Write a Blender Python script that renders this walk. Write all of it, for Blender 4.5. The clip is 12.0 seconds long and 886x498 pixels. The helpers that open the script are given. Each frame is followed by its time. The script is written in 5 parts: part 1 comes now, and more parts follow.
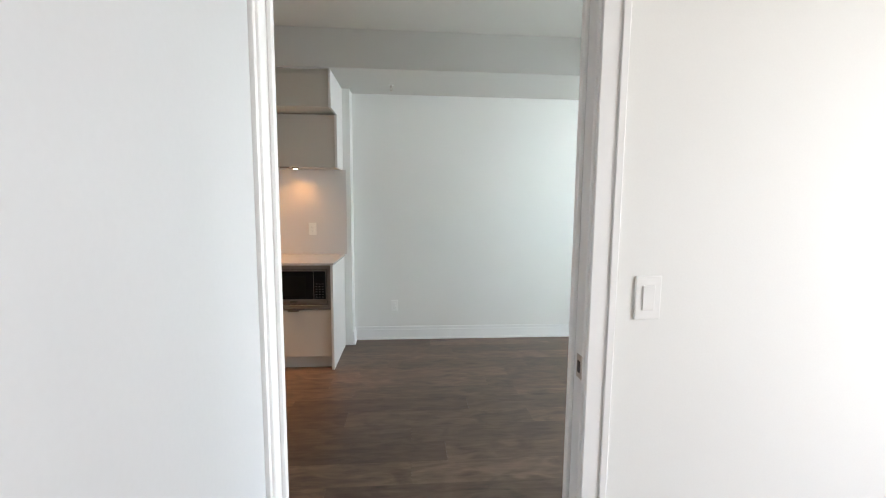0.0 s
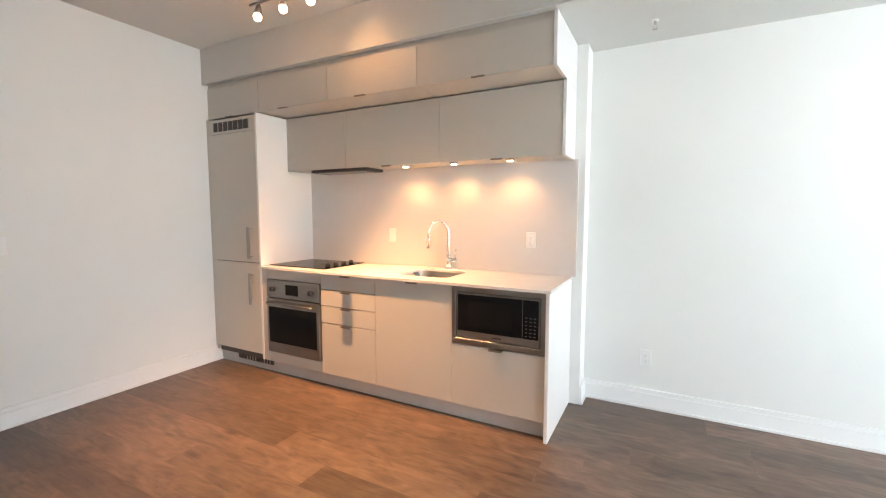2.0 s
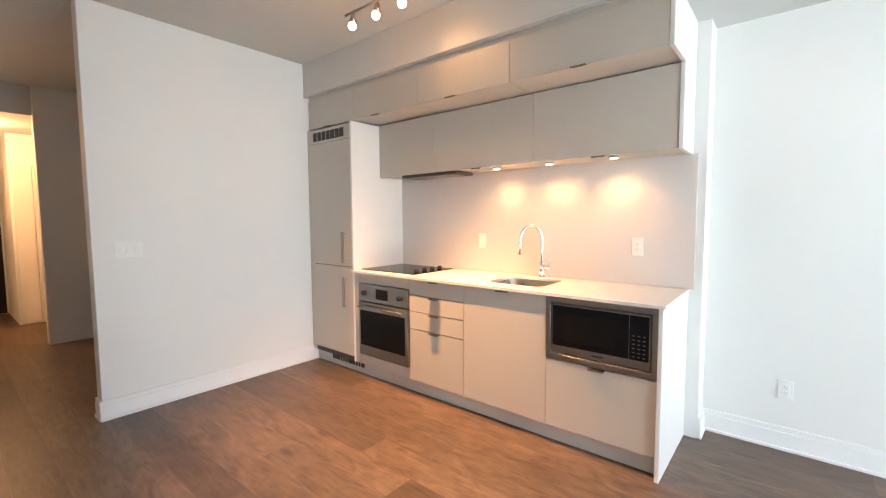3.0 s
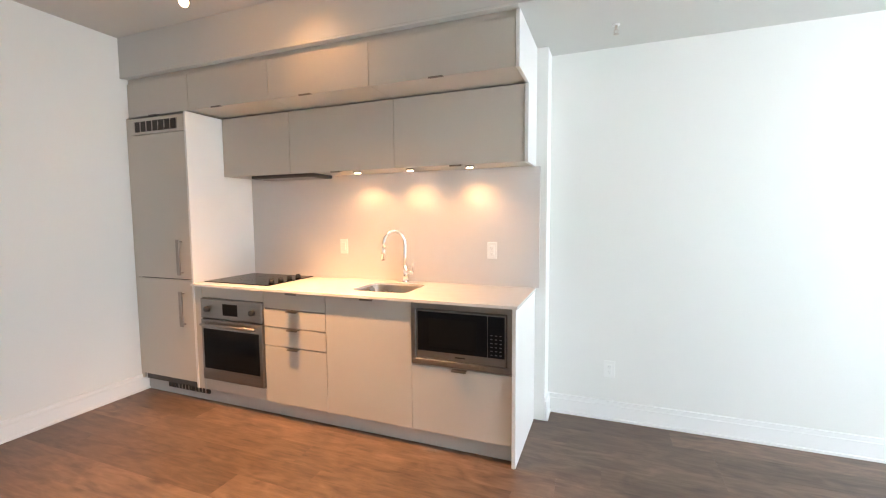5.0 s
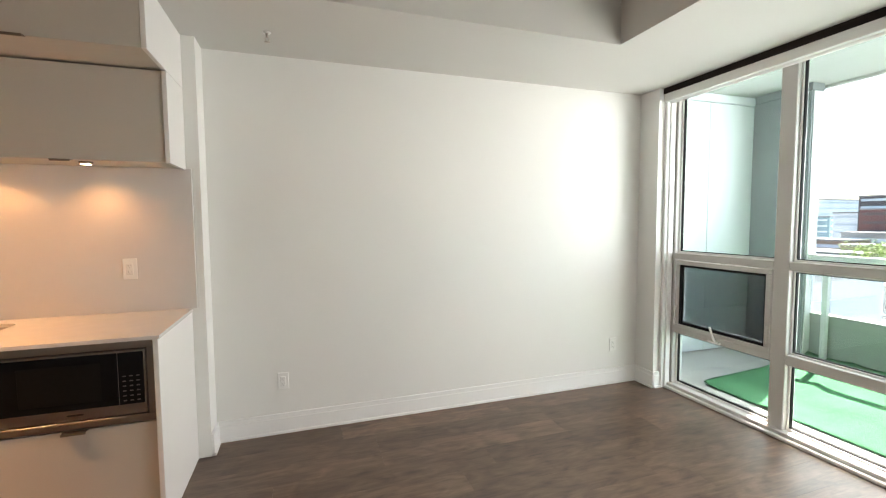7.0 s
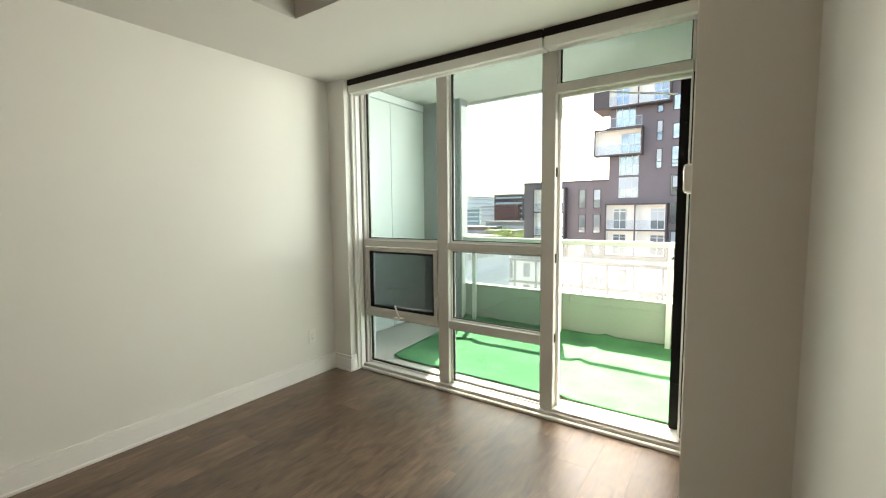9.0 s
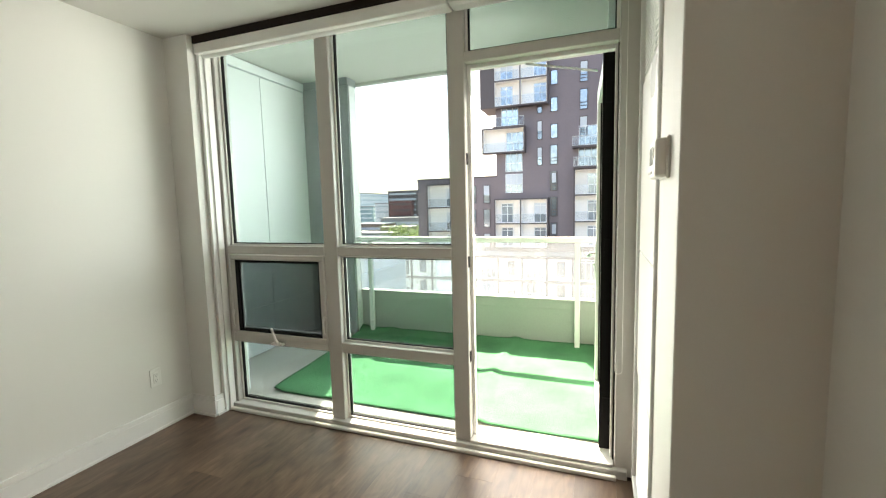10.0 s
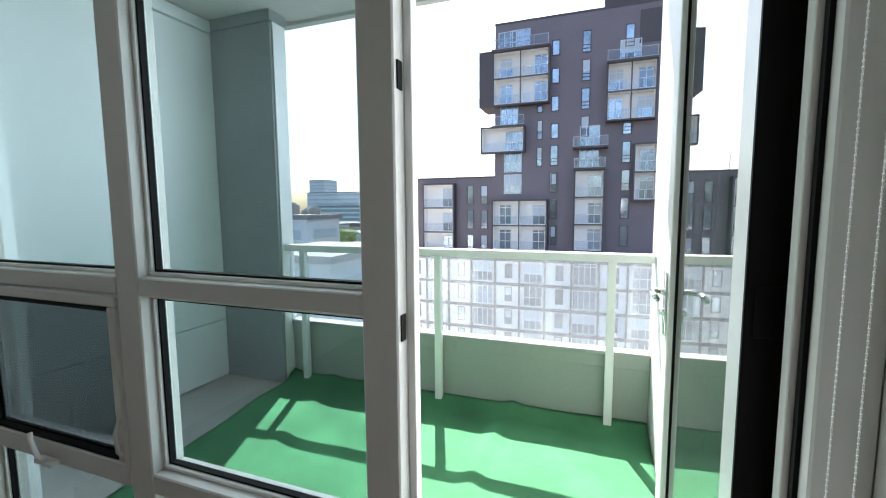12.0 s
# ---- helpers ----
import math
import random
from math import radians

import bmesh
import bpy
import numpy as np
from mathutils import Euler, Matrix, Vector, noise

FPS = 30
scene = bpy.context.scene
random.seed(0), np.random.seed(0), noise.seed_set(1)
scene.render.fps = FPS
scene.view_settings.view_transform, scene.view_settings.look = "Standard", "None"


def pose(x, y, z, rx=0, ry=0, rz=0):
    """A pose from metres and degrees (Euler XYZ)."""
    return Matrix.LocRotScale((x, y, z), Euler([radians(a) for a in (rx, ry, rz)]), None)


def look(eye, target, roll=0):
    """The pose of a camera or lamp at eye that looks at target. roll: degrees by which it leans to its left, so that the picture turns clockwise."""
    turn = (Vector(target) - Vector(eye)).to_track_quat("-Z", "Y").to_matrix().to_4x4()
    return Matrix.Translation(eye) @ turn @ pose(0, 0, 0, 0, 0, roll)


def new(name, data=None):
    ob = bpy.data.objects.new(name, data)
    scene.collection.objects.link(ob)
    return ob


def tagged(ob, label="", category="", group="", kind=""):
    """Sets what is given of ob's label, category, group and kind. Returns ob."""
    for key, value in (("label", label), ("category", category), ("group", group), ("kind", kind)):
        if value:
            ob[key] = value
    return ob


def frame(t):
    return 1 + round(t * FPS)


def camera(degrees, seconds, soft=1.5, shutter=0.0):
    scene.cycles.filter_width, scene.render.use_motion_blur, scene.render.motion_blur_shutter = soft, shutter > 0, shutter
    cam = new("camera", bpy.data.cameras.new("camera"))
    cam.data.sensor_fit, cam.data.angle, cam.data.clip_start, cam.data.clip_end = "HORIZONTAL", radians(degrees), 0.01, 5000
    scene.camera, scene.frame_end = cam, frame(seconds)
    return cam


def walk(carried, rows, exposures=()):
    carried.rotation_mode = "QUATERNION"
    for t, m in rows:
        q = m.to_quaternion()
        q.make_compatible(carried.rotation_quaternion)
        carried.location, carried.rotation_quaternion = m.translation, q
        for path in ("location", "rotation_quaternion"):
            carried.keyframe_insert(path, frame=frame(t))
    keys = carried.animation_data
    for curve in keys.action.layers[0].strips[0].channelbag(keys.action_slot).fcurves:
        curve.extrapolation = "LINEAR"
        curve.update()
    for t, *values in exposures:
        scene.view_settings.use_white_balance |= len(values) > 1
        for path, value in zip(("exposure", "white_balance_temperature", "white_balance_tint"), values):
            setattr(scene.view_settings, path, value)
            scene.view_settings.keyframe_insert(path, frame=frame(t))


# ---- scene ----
cam = camera(92.4, 12.0, soft=1.15)
PATH = [
    (0, (0.7, 0.977, 1.409), (0.857, 2.959, 1.194), 0.5),
    (0.5, (0.754, 1.319, 1.402), (0.777, 3.308, 1.187), 0.2),
    (1, (0.731, 1.683, 1.409), (0.556, 3.664, 1.197), 0.0),
    (1.5, (0.657, 1.942, 1.377), (0.144, 3.866, 1.18), 0.1),
    (2, (0.64, 2.115, 1.352), (-0.288, 3.879, 1.181), 0.0),
    (2.5, (0.563, 2.192, 1.361), (-0.637, 3.783, 1.196), -0.3),
    (2.7, (0.556, 2.212, 1.345), (-0.72, 3.745, 1.199), -0.4),
    (4.3, (0.504, 2.275, 1.38), (-0.557, 3.963, 1.223), -0.5),
    (4.5, (0.501, 2.279, 1.385), (-0.472, 4.019, 1.225), -0.5),
    (5, (0.515, 2.279, 1.391), (-0.206, 4.138, 1.237), -0.4),
    (5.5, (0.598, 2.293, 1.388), (0.132, 4.232, 1.253), -0.4),
    (6, (0.62, 2.311, 1.413), (0.497, 4.302, 1.271), -0.4),
    (6.5, (0.655, 2.325, 1.411), (0.898, 4.306, 1.277), -0.4),
    (7, (0.696, 2.334, 1.404), (1.32, 4.23, 1.275), -0.4),
    (7.5, (0.742, 2.332, 1.407), (1.715, 4.074, 1.271), -0.2),
    (9.3, (1.056, 2.462, 1.365), (2.781, 3.459, 1.183), -0.7),
    (9.5, (1.15, 2.529, 1.372), (2.921, 3.439, 1.185), -0.8),
    (10, (1.422, 2.688, 1.364), (3.288, 3.381, 1.165), -1.4),
    (10.5, (1.722, 2.832, 1.357), (3.638, 3.369, 1.158), -1.9),
    (11, (2.069, 2.887, 1.349), (3.982, 3.436, 1.148), -1.5),
    (11.5, (2.41, 2.933, 1.333), (4.304, 3.544, 1.134), -0.9),
    (12, (2.769, 2.948, 1.331), (4.639, 3.63, 1.134), -0.4),
]
EXPOSURES = [(0, 3.1, 6300, 11), (0.6, 3.1, 6400, 11), (1.0, 3.3, 6300, 11), (1.5, 3.5, 6400, 14), (2.0, 4.0, 6250, 13), (2.5, 4.15, 6050, 12), (4.5, 4.05, 6050, 12), (6.0, 3.75, 6350, 13), (6.7, 3.5, 6600, 16), (7.5, 2.85, 8000, 16), (9.5, 2.65, 8000, 8), (10.5, 2.35, 7200, 12), (11.3, 1.8, 6450, 11), (12, 1.8, 6250, 11)]
walk(cam, [(t, look(eye, target, roll)) for t, eye, target, roll in PATH], EXPOSURES)

# ---- world, sun and lamps ----
SUN_DIR = Vector((0.73, 0.28, 1.0)).normalized()
world = bpy.data.worlds.new("sky_world")
scene.world = world
world.use_nodes = True
wn = world.node_tree.nodes
sky = wn.new("ShaderNodeTexSky")
sky.sky_type = 'NISHITA'
sky.sun_disc = False
sky.sun_elevation = math.asin(SUN_DIR.z)
sky.sun_rotation = math.atan2(SUN_DIR.x, SUN_DIR.y)
sky.air_density, sky.dust_density, sky.ozone_density = 1.0, 2.2, 1.0
wn["Background"].inputs[1].default_value = 0.12
world.node_tree.links.new(sky.outputs[0], wn["Background"].inputs[0])

sun_data = bpy.data.lights.new("sun", 'SUN')
sun_data.energy, sun_data.angle, sun_data.color = 5.0, radians(0.5), (1.0, 0.95, 0.88)
sun = new("sun", sun_data)
sun.matrix_world = look(SUN_DIR * 60, (0, 0, 0))


def lamp(name, kind, place, energy, color, target=None, size=0.05, cone=90, blend=0.6, spread=180):
    data = bpy.data.lights.new(name, kind)
    data.energy, data.color = energy, color
    if kind == 'SPOT':
        data.spot_size, data.spot_blend, data.shadow_soft_size = radians(cone), blend, size
    elif kind == 'AREA':
        data.shape, data.size, data.size_y, data.spread = 'RECTANGLE', size[0], size[1], radians(spread)
    else:
        data.shadow_soft_size = size
    ob = new(name, data)
    ob.matrix_world = look(place, target) if target else pose(*place)
    return ob


WARM = (1.0, 0.49, 0.18)
UNDER_X = (-1.150, -0.738, -0.315)
HEADS_X = (-1.74, -1.51, -1.28, -1.05)
HEAD_Y, HEAD_Z = 4.08, 2.60
for ux in UNDER_X:
    lamp("puck_lamp", 'SPOT', (ux, 4.94, 1.692), 0.55, WARM, (ux, 5.06, 0.9), 0.02, 124, 0.9)
for hx in HEADS_X:
    lamp("track_lamp", 'SPOT', (hx, HEAD_Y, HEAD_Z - 0.03), 10.5, WARM, (hx + 0.04, HEAD_Y + 0.14, 0.3), 0.03, 74, 0.85)
lamp("track_lamp", 'SPOT', (-1.28, HEAD_Y + 0.03, HEAD_Z), 0.40, WARM, (-1.12, 4.6, 2.27), 0.025, 84, 0.9)
lamp("hall_lamp", 'POINT', (-6.4, 2.5, 2.25), 3.2, (1.0, 0.50, 0.20), None, 0.06)
# daylight entering through the balcony and bedroom openings
lamp("bedroom_daylight", 'AREA', (3.56, 0.6, 1.35), 8.6, (1.0, 0.985, 0.955), (0, 0.6, 1.3), (1.4, 1.5))
lamp("window_daylight", 'AREA', (3.86, 3.76, 1.08), 8.2, (0.95, 0.98, 1.0), (0, 4.45, 0.5), (2.0, 1.75), spread=172)
lamp("door_daylight", 'AREA', (3.80, 3.02, 1.10), 0.35, (0.95, 0.98, 1.0), (2.9, 2.5, 1.1), (0.5, 1.8), spread=110)
lamp("balcony_daylight", 'AREA', (5.33, 3.7, 1.85), 4.2, (0.95, 0.98, 1.0), (3.7, 5.4, 2.3), (1.9, 1.4), spread=90)


# ---- materials ----
def material(name, color, rough=0.5, metal=0.0, vary=0.06, scale=3.0, fine=60.0, bump=0.05, spec=0.5, stretch=(1, 1, 1), coat=0.0, by_piece=0.0, rvar=0.08):
    m = bpy.data.materials.new(name)
    m.use_nodes = True
    nt = m.node_tree
    b = nt.nodes["Principled BSDF"]
    L = nt.links.new
    tc = nt.nodes.new("ShaderNodeTexCoord")
    mp = nt.nodes.new("ShaderNodeMapping")
    mp.inputs["Scale"].default_value = stretch
    L(tc.outputs["Object"], mp.inputs["Vector"])
    vec = mp.outputs["Vector"]
    if by_piece:
        info = nt.nodes.new("ShaderNodeObjectInfo")
        shift = nt.nodes.new("ShaderNodeVectorMath")
        shift.operation = 'ADD'
        mul = nt.nodes.new("ShaderNodeMath")
        mul.operation = 'MULTIPLY'
        mul.inputs[1].default_value = 57.0
        L(info.outputs["Random"], mul.inputs[0])
        L(vec, shift.inputs[0])
        L(mul.outputs[0], shift.inputs[1])
        vec = shift.outputs[0]
    big = nt.nodes.new("ShaderNodeTexNoise")
    big.inputs["Scale"].default_value, big.inputs["Detail"].default_value = scale, 4
    small = nt.nodes.new("ShaderNodeTexNoise")
    small.inputs["Scale"].default_value, small.inputs["Detail"].default_value = fine, 3
    L(vec, big.inputs["Vector"])
    L(vec, small.inputs["Vector"])
    add = nt.nodes.new("ShaderNodeMath")
    add.operation = 'MULTIPLY_ADD'
    L(big.outputs["Fac"], add.inputs[0])
    add.inputs[1].default_value = 0.65
    sc = nt.nodes.new("ShaderNodeMath")
    sc.operation = 'MULTIPLY'
    sc.inputs[1].default_value = 0.35
    L(small.outputs["Fac"], sc.inputs[0])
    L(sc.outputs[0], add.inputs[2])
    ramp = nt.nodes.new("ShaderNodeValToRGB")
    lo = [c * (1 - vary * 1.6) for c in color]
    hi = [min(1.0, c * (1 + vary * 1.3)) for c in color]
    ramp.color_ramp.elements[0].position, ramp.color_ramp.elements[1].position = 0.3, 0.7
    ramp.color_ramp.elements[0].color, ramp.color_ramp.elements[1].color = (*lo, 1), (*hi, 1)
    L(add.outputs[0], ramp.inputs["Fac"])
    out = ramp.outputs["Color"]
    if by_piece:
        hsv = nt.nodes.new("ShaderNodeHueSaturation")
        rng = nt.nodes.new("ShaderNodeMapRange")
        rng.inputs["To Min"].default_value, rng.inputs["To Max"].default_value = 1 - by_piece, 1 + by_piece
        L(info.outputs["Random"], rng.inputs["Value"])
        L(rng.outputs[0], hsv.inputs["Value"])
        L(out, hsv.inputs["Color"])
        out = hsv.outputs["Color"]
    L(out, b.inputs["Base Color"])
    rr = nt.nodes.new("ShaderNodeMapRange")
    rr.inputs["To Min"].default_value, rr.inputs["To Max"].default_value = max(0.02, rough - rvar), min(1.0, rough + rvar)
    L(big.outputs["Fac"], rr.inputs["Value"])
    L(rr.outputs[0], b.inputs["Roughness"])
    b.inputs["Metallic"].default_value = metal
    b.inputs["Specular IOR Level"].default_value = spec
    b.inputs["Coat Weight"].default_value = coat
    if bump:
        bp = nt.nodes.new("ShaderNodeBump")
        bp.inputs["Strength"].default_value, bp.inputs["Distance"].default_value = bump, 0.004
        L(small.outputs["Fac"], bp.inputs["Height"])
        L(bp.outputs[0], b.inputs["Normal"])
    return m


def glass_material(name, tint, rough=0.0, frost=0.0, power=5.0):
    m = bpy.data.materials.new(name)
    m.use_nodes = True
    nt = m.node_tree
    nt.nodes.clear()
    L = nt.links.new
    out = nt.nodes.new("ShaderNodeOutputMaterial")
    tr = nt.nodes.new("ShaderNodeBsdfTransparent")
    tr.inputs["Color"].default_value = (*tint, 1)
    gl = nt.nodes.new("ShaderNodeBsdfGlossy")
    gl.inputs["Roughness"].default_value = rough
    lw = nt.nodes.new("ShaderNodeLayerWeight")
    lw.inputs["Blend"].default_value = 0.5
    pw = nt.nodes.new("ShaderNodeMath")
    pw.operation = 'POWER'
    pw.inputs[1].default_value = power
    fr = nt.nodes.new("ShaderNodeMath")
    fr.operation = 'MULTIPLY_ADD'
    fr.inputs[1].default_value, fr.inputs[2].default_value = 0.95, 0.04
    L(lw.outputs["Facing"], pw.inputs[0])
    L(pw.outputs[0], fr.inputs[0])
    mix = nt.nodes.new("ShaderNodeMixShader")
    L(fr.outputs[0], mix.inputs[0])
    if frost:
        df = nt.nodes.new("ShaderNodeBsdfTranslucent")
        df.inputs["Color"].default_value = (0.85, 0.88, 0.9, 1)
        fm = nt.nodes.new("ShaderNodeMixShader")
        nz = nt.nodes.new("ShaderNodeTexNoise")
        nz.inputs["Scale"].default_value = 2.5
        rng = nt.nodes.new("ShaderNodeMapRange")
        rng.inputs["To Min"].default_value, rng.inputs["To Max"].default_value = frost * 0.5, frost * 1.5
        L(nz.outputs["Fac"], rng.inputs["Value"])
        L(rng.outputs[0], fm.inputs[0])
        L(tr.outputs[0], fm.inputs[1])
        L(df.outputs[0], fm.inputs[2])
        L(fm.outputs[0], mix.inputs[1])
    else:
        L(tr.outputs[0], mix.inputs[1])
    L(gl.outputs[0], mix.inputs[2])
    L(mix.outputs[0], out.inputs["Surface"])
    return m


def glow_material(name, color, strength):
    m = bpy.data.materials.new(name)
    m.use_nodes = True
    b = m.node_tree.nodes["Principled BSDF"]
    b.inputs["Base Color"].default_value = (*color, 1)
    b.inputs["Emission Color"].default_value = (*color, 1)
    b.inputs["Emission Strength"].default_value = strength
    return m


def plank_material(name):
    """Grey-brown oak laminate: long grain, cloudy tone and a few knots, shifted from plank to plank."""
    m = bpy.data.materials.new(name)
    m.use_nodes = True
    nt = m.node_tree
    L = nt.links.new
    b = nt.nodes["Principled BSDF"]
    tc = nt.nodes.new("ShaderNodeTexCoord")
    info = nt.nodes.new("ShaderNodeObjectInfo")
    mul = nt.nodes.new("ShaderNodeMath")
    mul.operation = 'MULTIPLY'
    mul.inputs[1].default_value = 83.0
    L(info.outputs["Random"], mul.inputs[0])
    sh = nt.nodes.new("ShaderNodeVectorMath")
    sh.operation = 'ADD'
    L(tc.outputs["Object"], sh.inputs[0])
    L(mul.outputs[0], sh.inputs[1])

    def layer(stretch, scale, detail, distort=0.0):
        mp = nt.nodes.new("ShaderNodeMapping")
        mp.inputs["Scale"].default_value = stretch
        nz = nt.nodes.new("ShaderNodeTexNoise")
        nz.inputs["Scale"].default_value, nz.inputs["Detail"].default_value, nz.inputs["Distortion"].default_value = scale, detail, distort
        L(sh.outputs[0], mp.inputs["Vector"])
        L(mp.outputs["Vector"], nz.inputs["Vector"])
        return nz.outputs["Fac"]

    grain, cloud, streak = layer((1.6, 11, 11), 3.0, 6, 1.2), layer((2.2, 5.5, 5.5), 1.8, 5, 1.4), layer((0.8, 45, 45), 3.0, 3)
    knots = nt.nodes.new("ShaderNodeTexVoronoi")
    knots.inputs["Scale"].default_value = 1.0
    km = nt.nodes.new("ShaderNodeMapping")
    km.inputs["Scale"].default_value = (1.7, 5.0, 5.0)
    L(sh.outputs[0], km.inputs["Vector"])
    L(km.outputs["Vector"], knots.inputs["Vector"])
    kr = nt.nodes.new("ShaderNodeMapRange")
    kr.inputs["From Min"].default_value, kr.inputs["From Max"].default_value = 0.03, 0.16
    kr.inputs["To Min"].default_value, kr.inputs["To Max"].default_value = 0.42, 1.0
    L(knots.outputs["Distance"], kr.inputs["Value"])

    def mix_sum(a, wa, c, wc):
        p = nt.nodes.new("ShaderNodeMath")
        p.operation = 'MULTIPLY'
        p.inputs[1].default_value = wa
        L(a, p.inputs[0])
        q = nt.nodes.new("ShaderNodeMath")
        q.operation = 'MULTIPLY_ADD'
        q.inputs[1].default_value = wc
        L(c, q.inputs[0])
        L(p.outputs[0], q.inputs[2])
        return q.outputs[0]

    tone = mix_sum(mix_sum(grain, 0.34, cloud, 0.58), 1.0, streak, 0.08)
    ramp = nt.nodes.new("ShaderNodeValToRGB")
    e = ramp.color_ramp.elements
    e[0].position, e[0].color = 0.32, (0.060, 0.037, 0.026, 1)
    e[1].position, e[1].color = 0.68, (0.195, 0.131, 0.094, 1)
    mid = e.new(0.5)
    mid.color = (0.128, 0.083, 0.057, 1)
    L(tone, ramp.inputs["Fac"])
    hsv = nt.nodes.new("ShaderNodeHueSaturation")
    rng = nt.nodes.new("ShaderNodeMapRange")
    rng.inputs["To Min"].default_value, rng.inputs["To Max"].default_value = 0.74, 1.30
    L(info.outputs["Random"], rng.inputs["Value"])
    vm = nt.nodes.new("ShaderNodeMath")
    vm.operation = 'MULTIPLY'
    L(rng.outputs[0], vm.inputs[0])
    L(kr.outputs[0], vm.inputs[1])
    L(vm.outputs[0], hsv.inputs["Value"])
    L(ramp.outputs["Color"], hsv.inputs["Color"])
    L(hsv.outputs["Color"], b.inputs["Base Color"])
    rr = nt.nodes.new("ShaderNodeMapRange")
    rr.inputs["To Min"].default_value, rr.inputs["To Max"].default_value = 0.28, 0.5
    L(cloud, rr.inputs["Value"])
    L(rr.outputs[0], b.inputs["Roughness"])
    bp = nt.nodes.new("ShaderNodeBump")
    bp.inputs["Strength"].default_value, bp.inputs["Distance"].default_value = 0.12, 0.003
    L(grain, bp.inputs["Height"])
    L(bp.outputs[0], b.inputs["Normal"])
    return m


WALL = material("wall_paint", (0.765, 0.765, 0.74), 0.6, vary=0.015, scale=1.2, fine=180, bump=0.04, spec=0.3)
# ceiling white, its colour lowered for the weaker light up high
CEIL = material("dimmed_ceiling_paint", (0.60, 0.595, 0.57), 0.75, vary=0.015, scale=1.0, fine=160, bump=0.05, spec=0.2)
TRIM = material("trim_paint", (0.82, 0.82, 0.81), 0.35, vary=0.012, scale=2, fine=90, bump=0.02)
LEAFP = material("door_paint", (0.58, 0.59, 0.60), 0.4, vary=0.015, scale=2, fine=90, bump=0.02)
CAB = material("cabinet_laminate", (0.55, 0.512, 0.455), 0.42, vary=0.02, scale=2, fine=140, bump=0.015)
CABW = material("white_panel_laminate", (0.78, 0.77, 0.75), 0.4, vary=0.015, scale=2, fine=140, bump=0.015)
CARC = material("dark_gap", (0.10, 0.09, 0.08), 0.7, vary=0.05)
QUARTZ = material("white_quartz", (0.78, 0.76, 0.73), 0.16, vary=0.02, scale=14, fine=220, bump=0.0, rvar=0.02)
SPLASH = material("backsplash_slab", (0.66, 0.635, 0.62), 0.26, vary=0.005, scale=20, fine=200, bump=0.0, rvar=0.0)
STEEL = material("brushed_steel", (0.29, 0.27, 0.25), 0.34, metal=1.0, vary=0.05, scale=3, fine=50, bump=0.02, stretch=(1, 20, 20))
SINKS = material("sink_steel", (0.52, 0.49, 0.45), 0.28, metal=1.0, vary=0.05, scale=3, fine=60, bump=0.02)
CHROME = material("chrome", (0.82, 0.82, 0.82), 0.08, metal=1.0, vary=0.01, bump=0.0)
TAB = material("dark_nickel", (0.22, 0.19, 0.16), 0.35, metal=0.9, vary=0.03, bump=0.0)
NICKEL = material("satin_nickel", (0.52, 0.47, 0.42), 0.28, metal=1.0, vary=0.03, bump=0.0)
HANDLE = material("brushed_nickel_bar", (0.36, 0.33, 0.30), 0.4, metal=0.8, vary=0.03, bump=0.0)
BLACKGLASS = material("black_glass", (0.010, 0.010, 0.011), 0.07, vary=0.1, scale=2, bump=0.0, spec=0.06)
BLACK = material("black_plastic", (0.02, 0.02, 0.022), 0.45, vary=0.1, bump=0.02)
DARKVENT = material("dark_vent", (0.05, 0.045, 0.04), 0.6, vary=0.1)
WHITEPL = material("white_plastic", (0.80, 0.80, 0.78), 0.3, vary=0.01, bump=0.0)
KEYPRINT = material("keypad_print", (0.10, 0.10, 0.10), 0.5, vary=0.02, bump=0.0)
IVORY = material("marking_grey", (0.35, 0.35, 0.35), 0.5, vary=0.02, bump=0.0)
PLANK = plank_material("oak_laminate")
JOINT = material("floor_joint", (0.045, 0.03, 0.022), 0.8, vary=0.1)
ALU = material("painted_aluminium", (0.54, 0.53, 0.505), 0.38, vary=0.02, scale=3, fine=120, bump=0.01)
ALUW = material("white_aluminium", (0.78, 0.78, 0.76), 0.35, vary=0.02, scale=3, fine=120, bump=0.01)
RUBBER = material("black_gasket", (0.008, 0.008, 0.008), 0.7, vary=0.1, bump=0.02, spec=0.1)
GLASS = glass_material("window_glass", (0.68, 0.745, 0.755))
CLEAR = glass_material("door_glass", (0.72, 0.80, 0.79), power=2.3)
SCREEN = glass_material("insect_mesh", (0.42, 0.44, 0.45))
FROST = glass_material("rail_glass", (0.90, 0.94, 0.95), frost=0.065)
GLOSSW = material("glossy_white_enamel", (0.80, 0.81, 0.80), 0.30, vary=0.012, scale=1.5, fine=20, bump=0.01, coat=0.15)
CONC = material("balcony_concrete", (0.46, 0.44, 0.41), 0.85, vary=0.10, scale=2.5, fine=70, bump=0.2)
PANELG = material("balcony_cladding", (0.80, 0.84, 0.85), 0.45, vary=0.04, scale=1.4, fine=60, bump=0.02)
# grey pillar paint, darkened for the shade on its inward face
PILLAR = material("shaded_pillar_paint", (0.25, 0.275, 0.28), 0.6, vary=0.09, scale=2.2, fine=50, bump=0.04)
CURB = material("parapet_paint", (0.34, 0.37, 0.335), 0.6, vary=0.05, scale=2, fine=60, bump=0.05)
TURF = material("artificial_turf", (0.078, 0.245, 0.120), 0.9, vary=0.22, scale=3.2, fine=420, bump=0.9, spec=0.15)
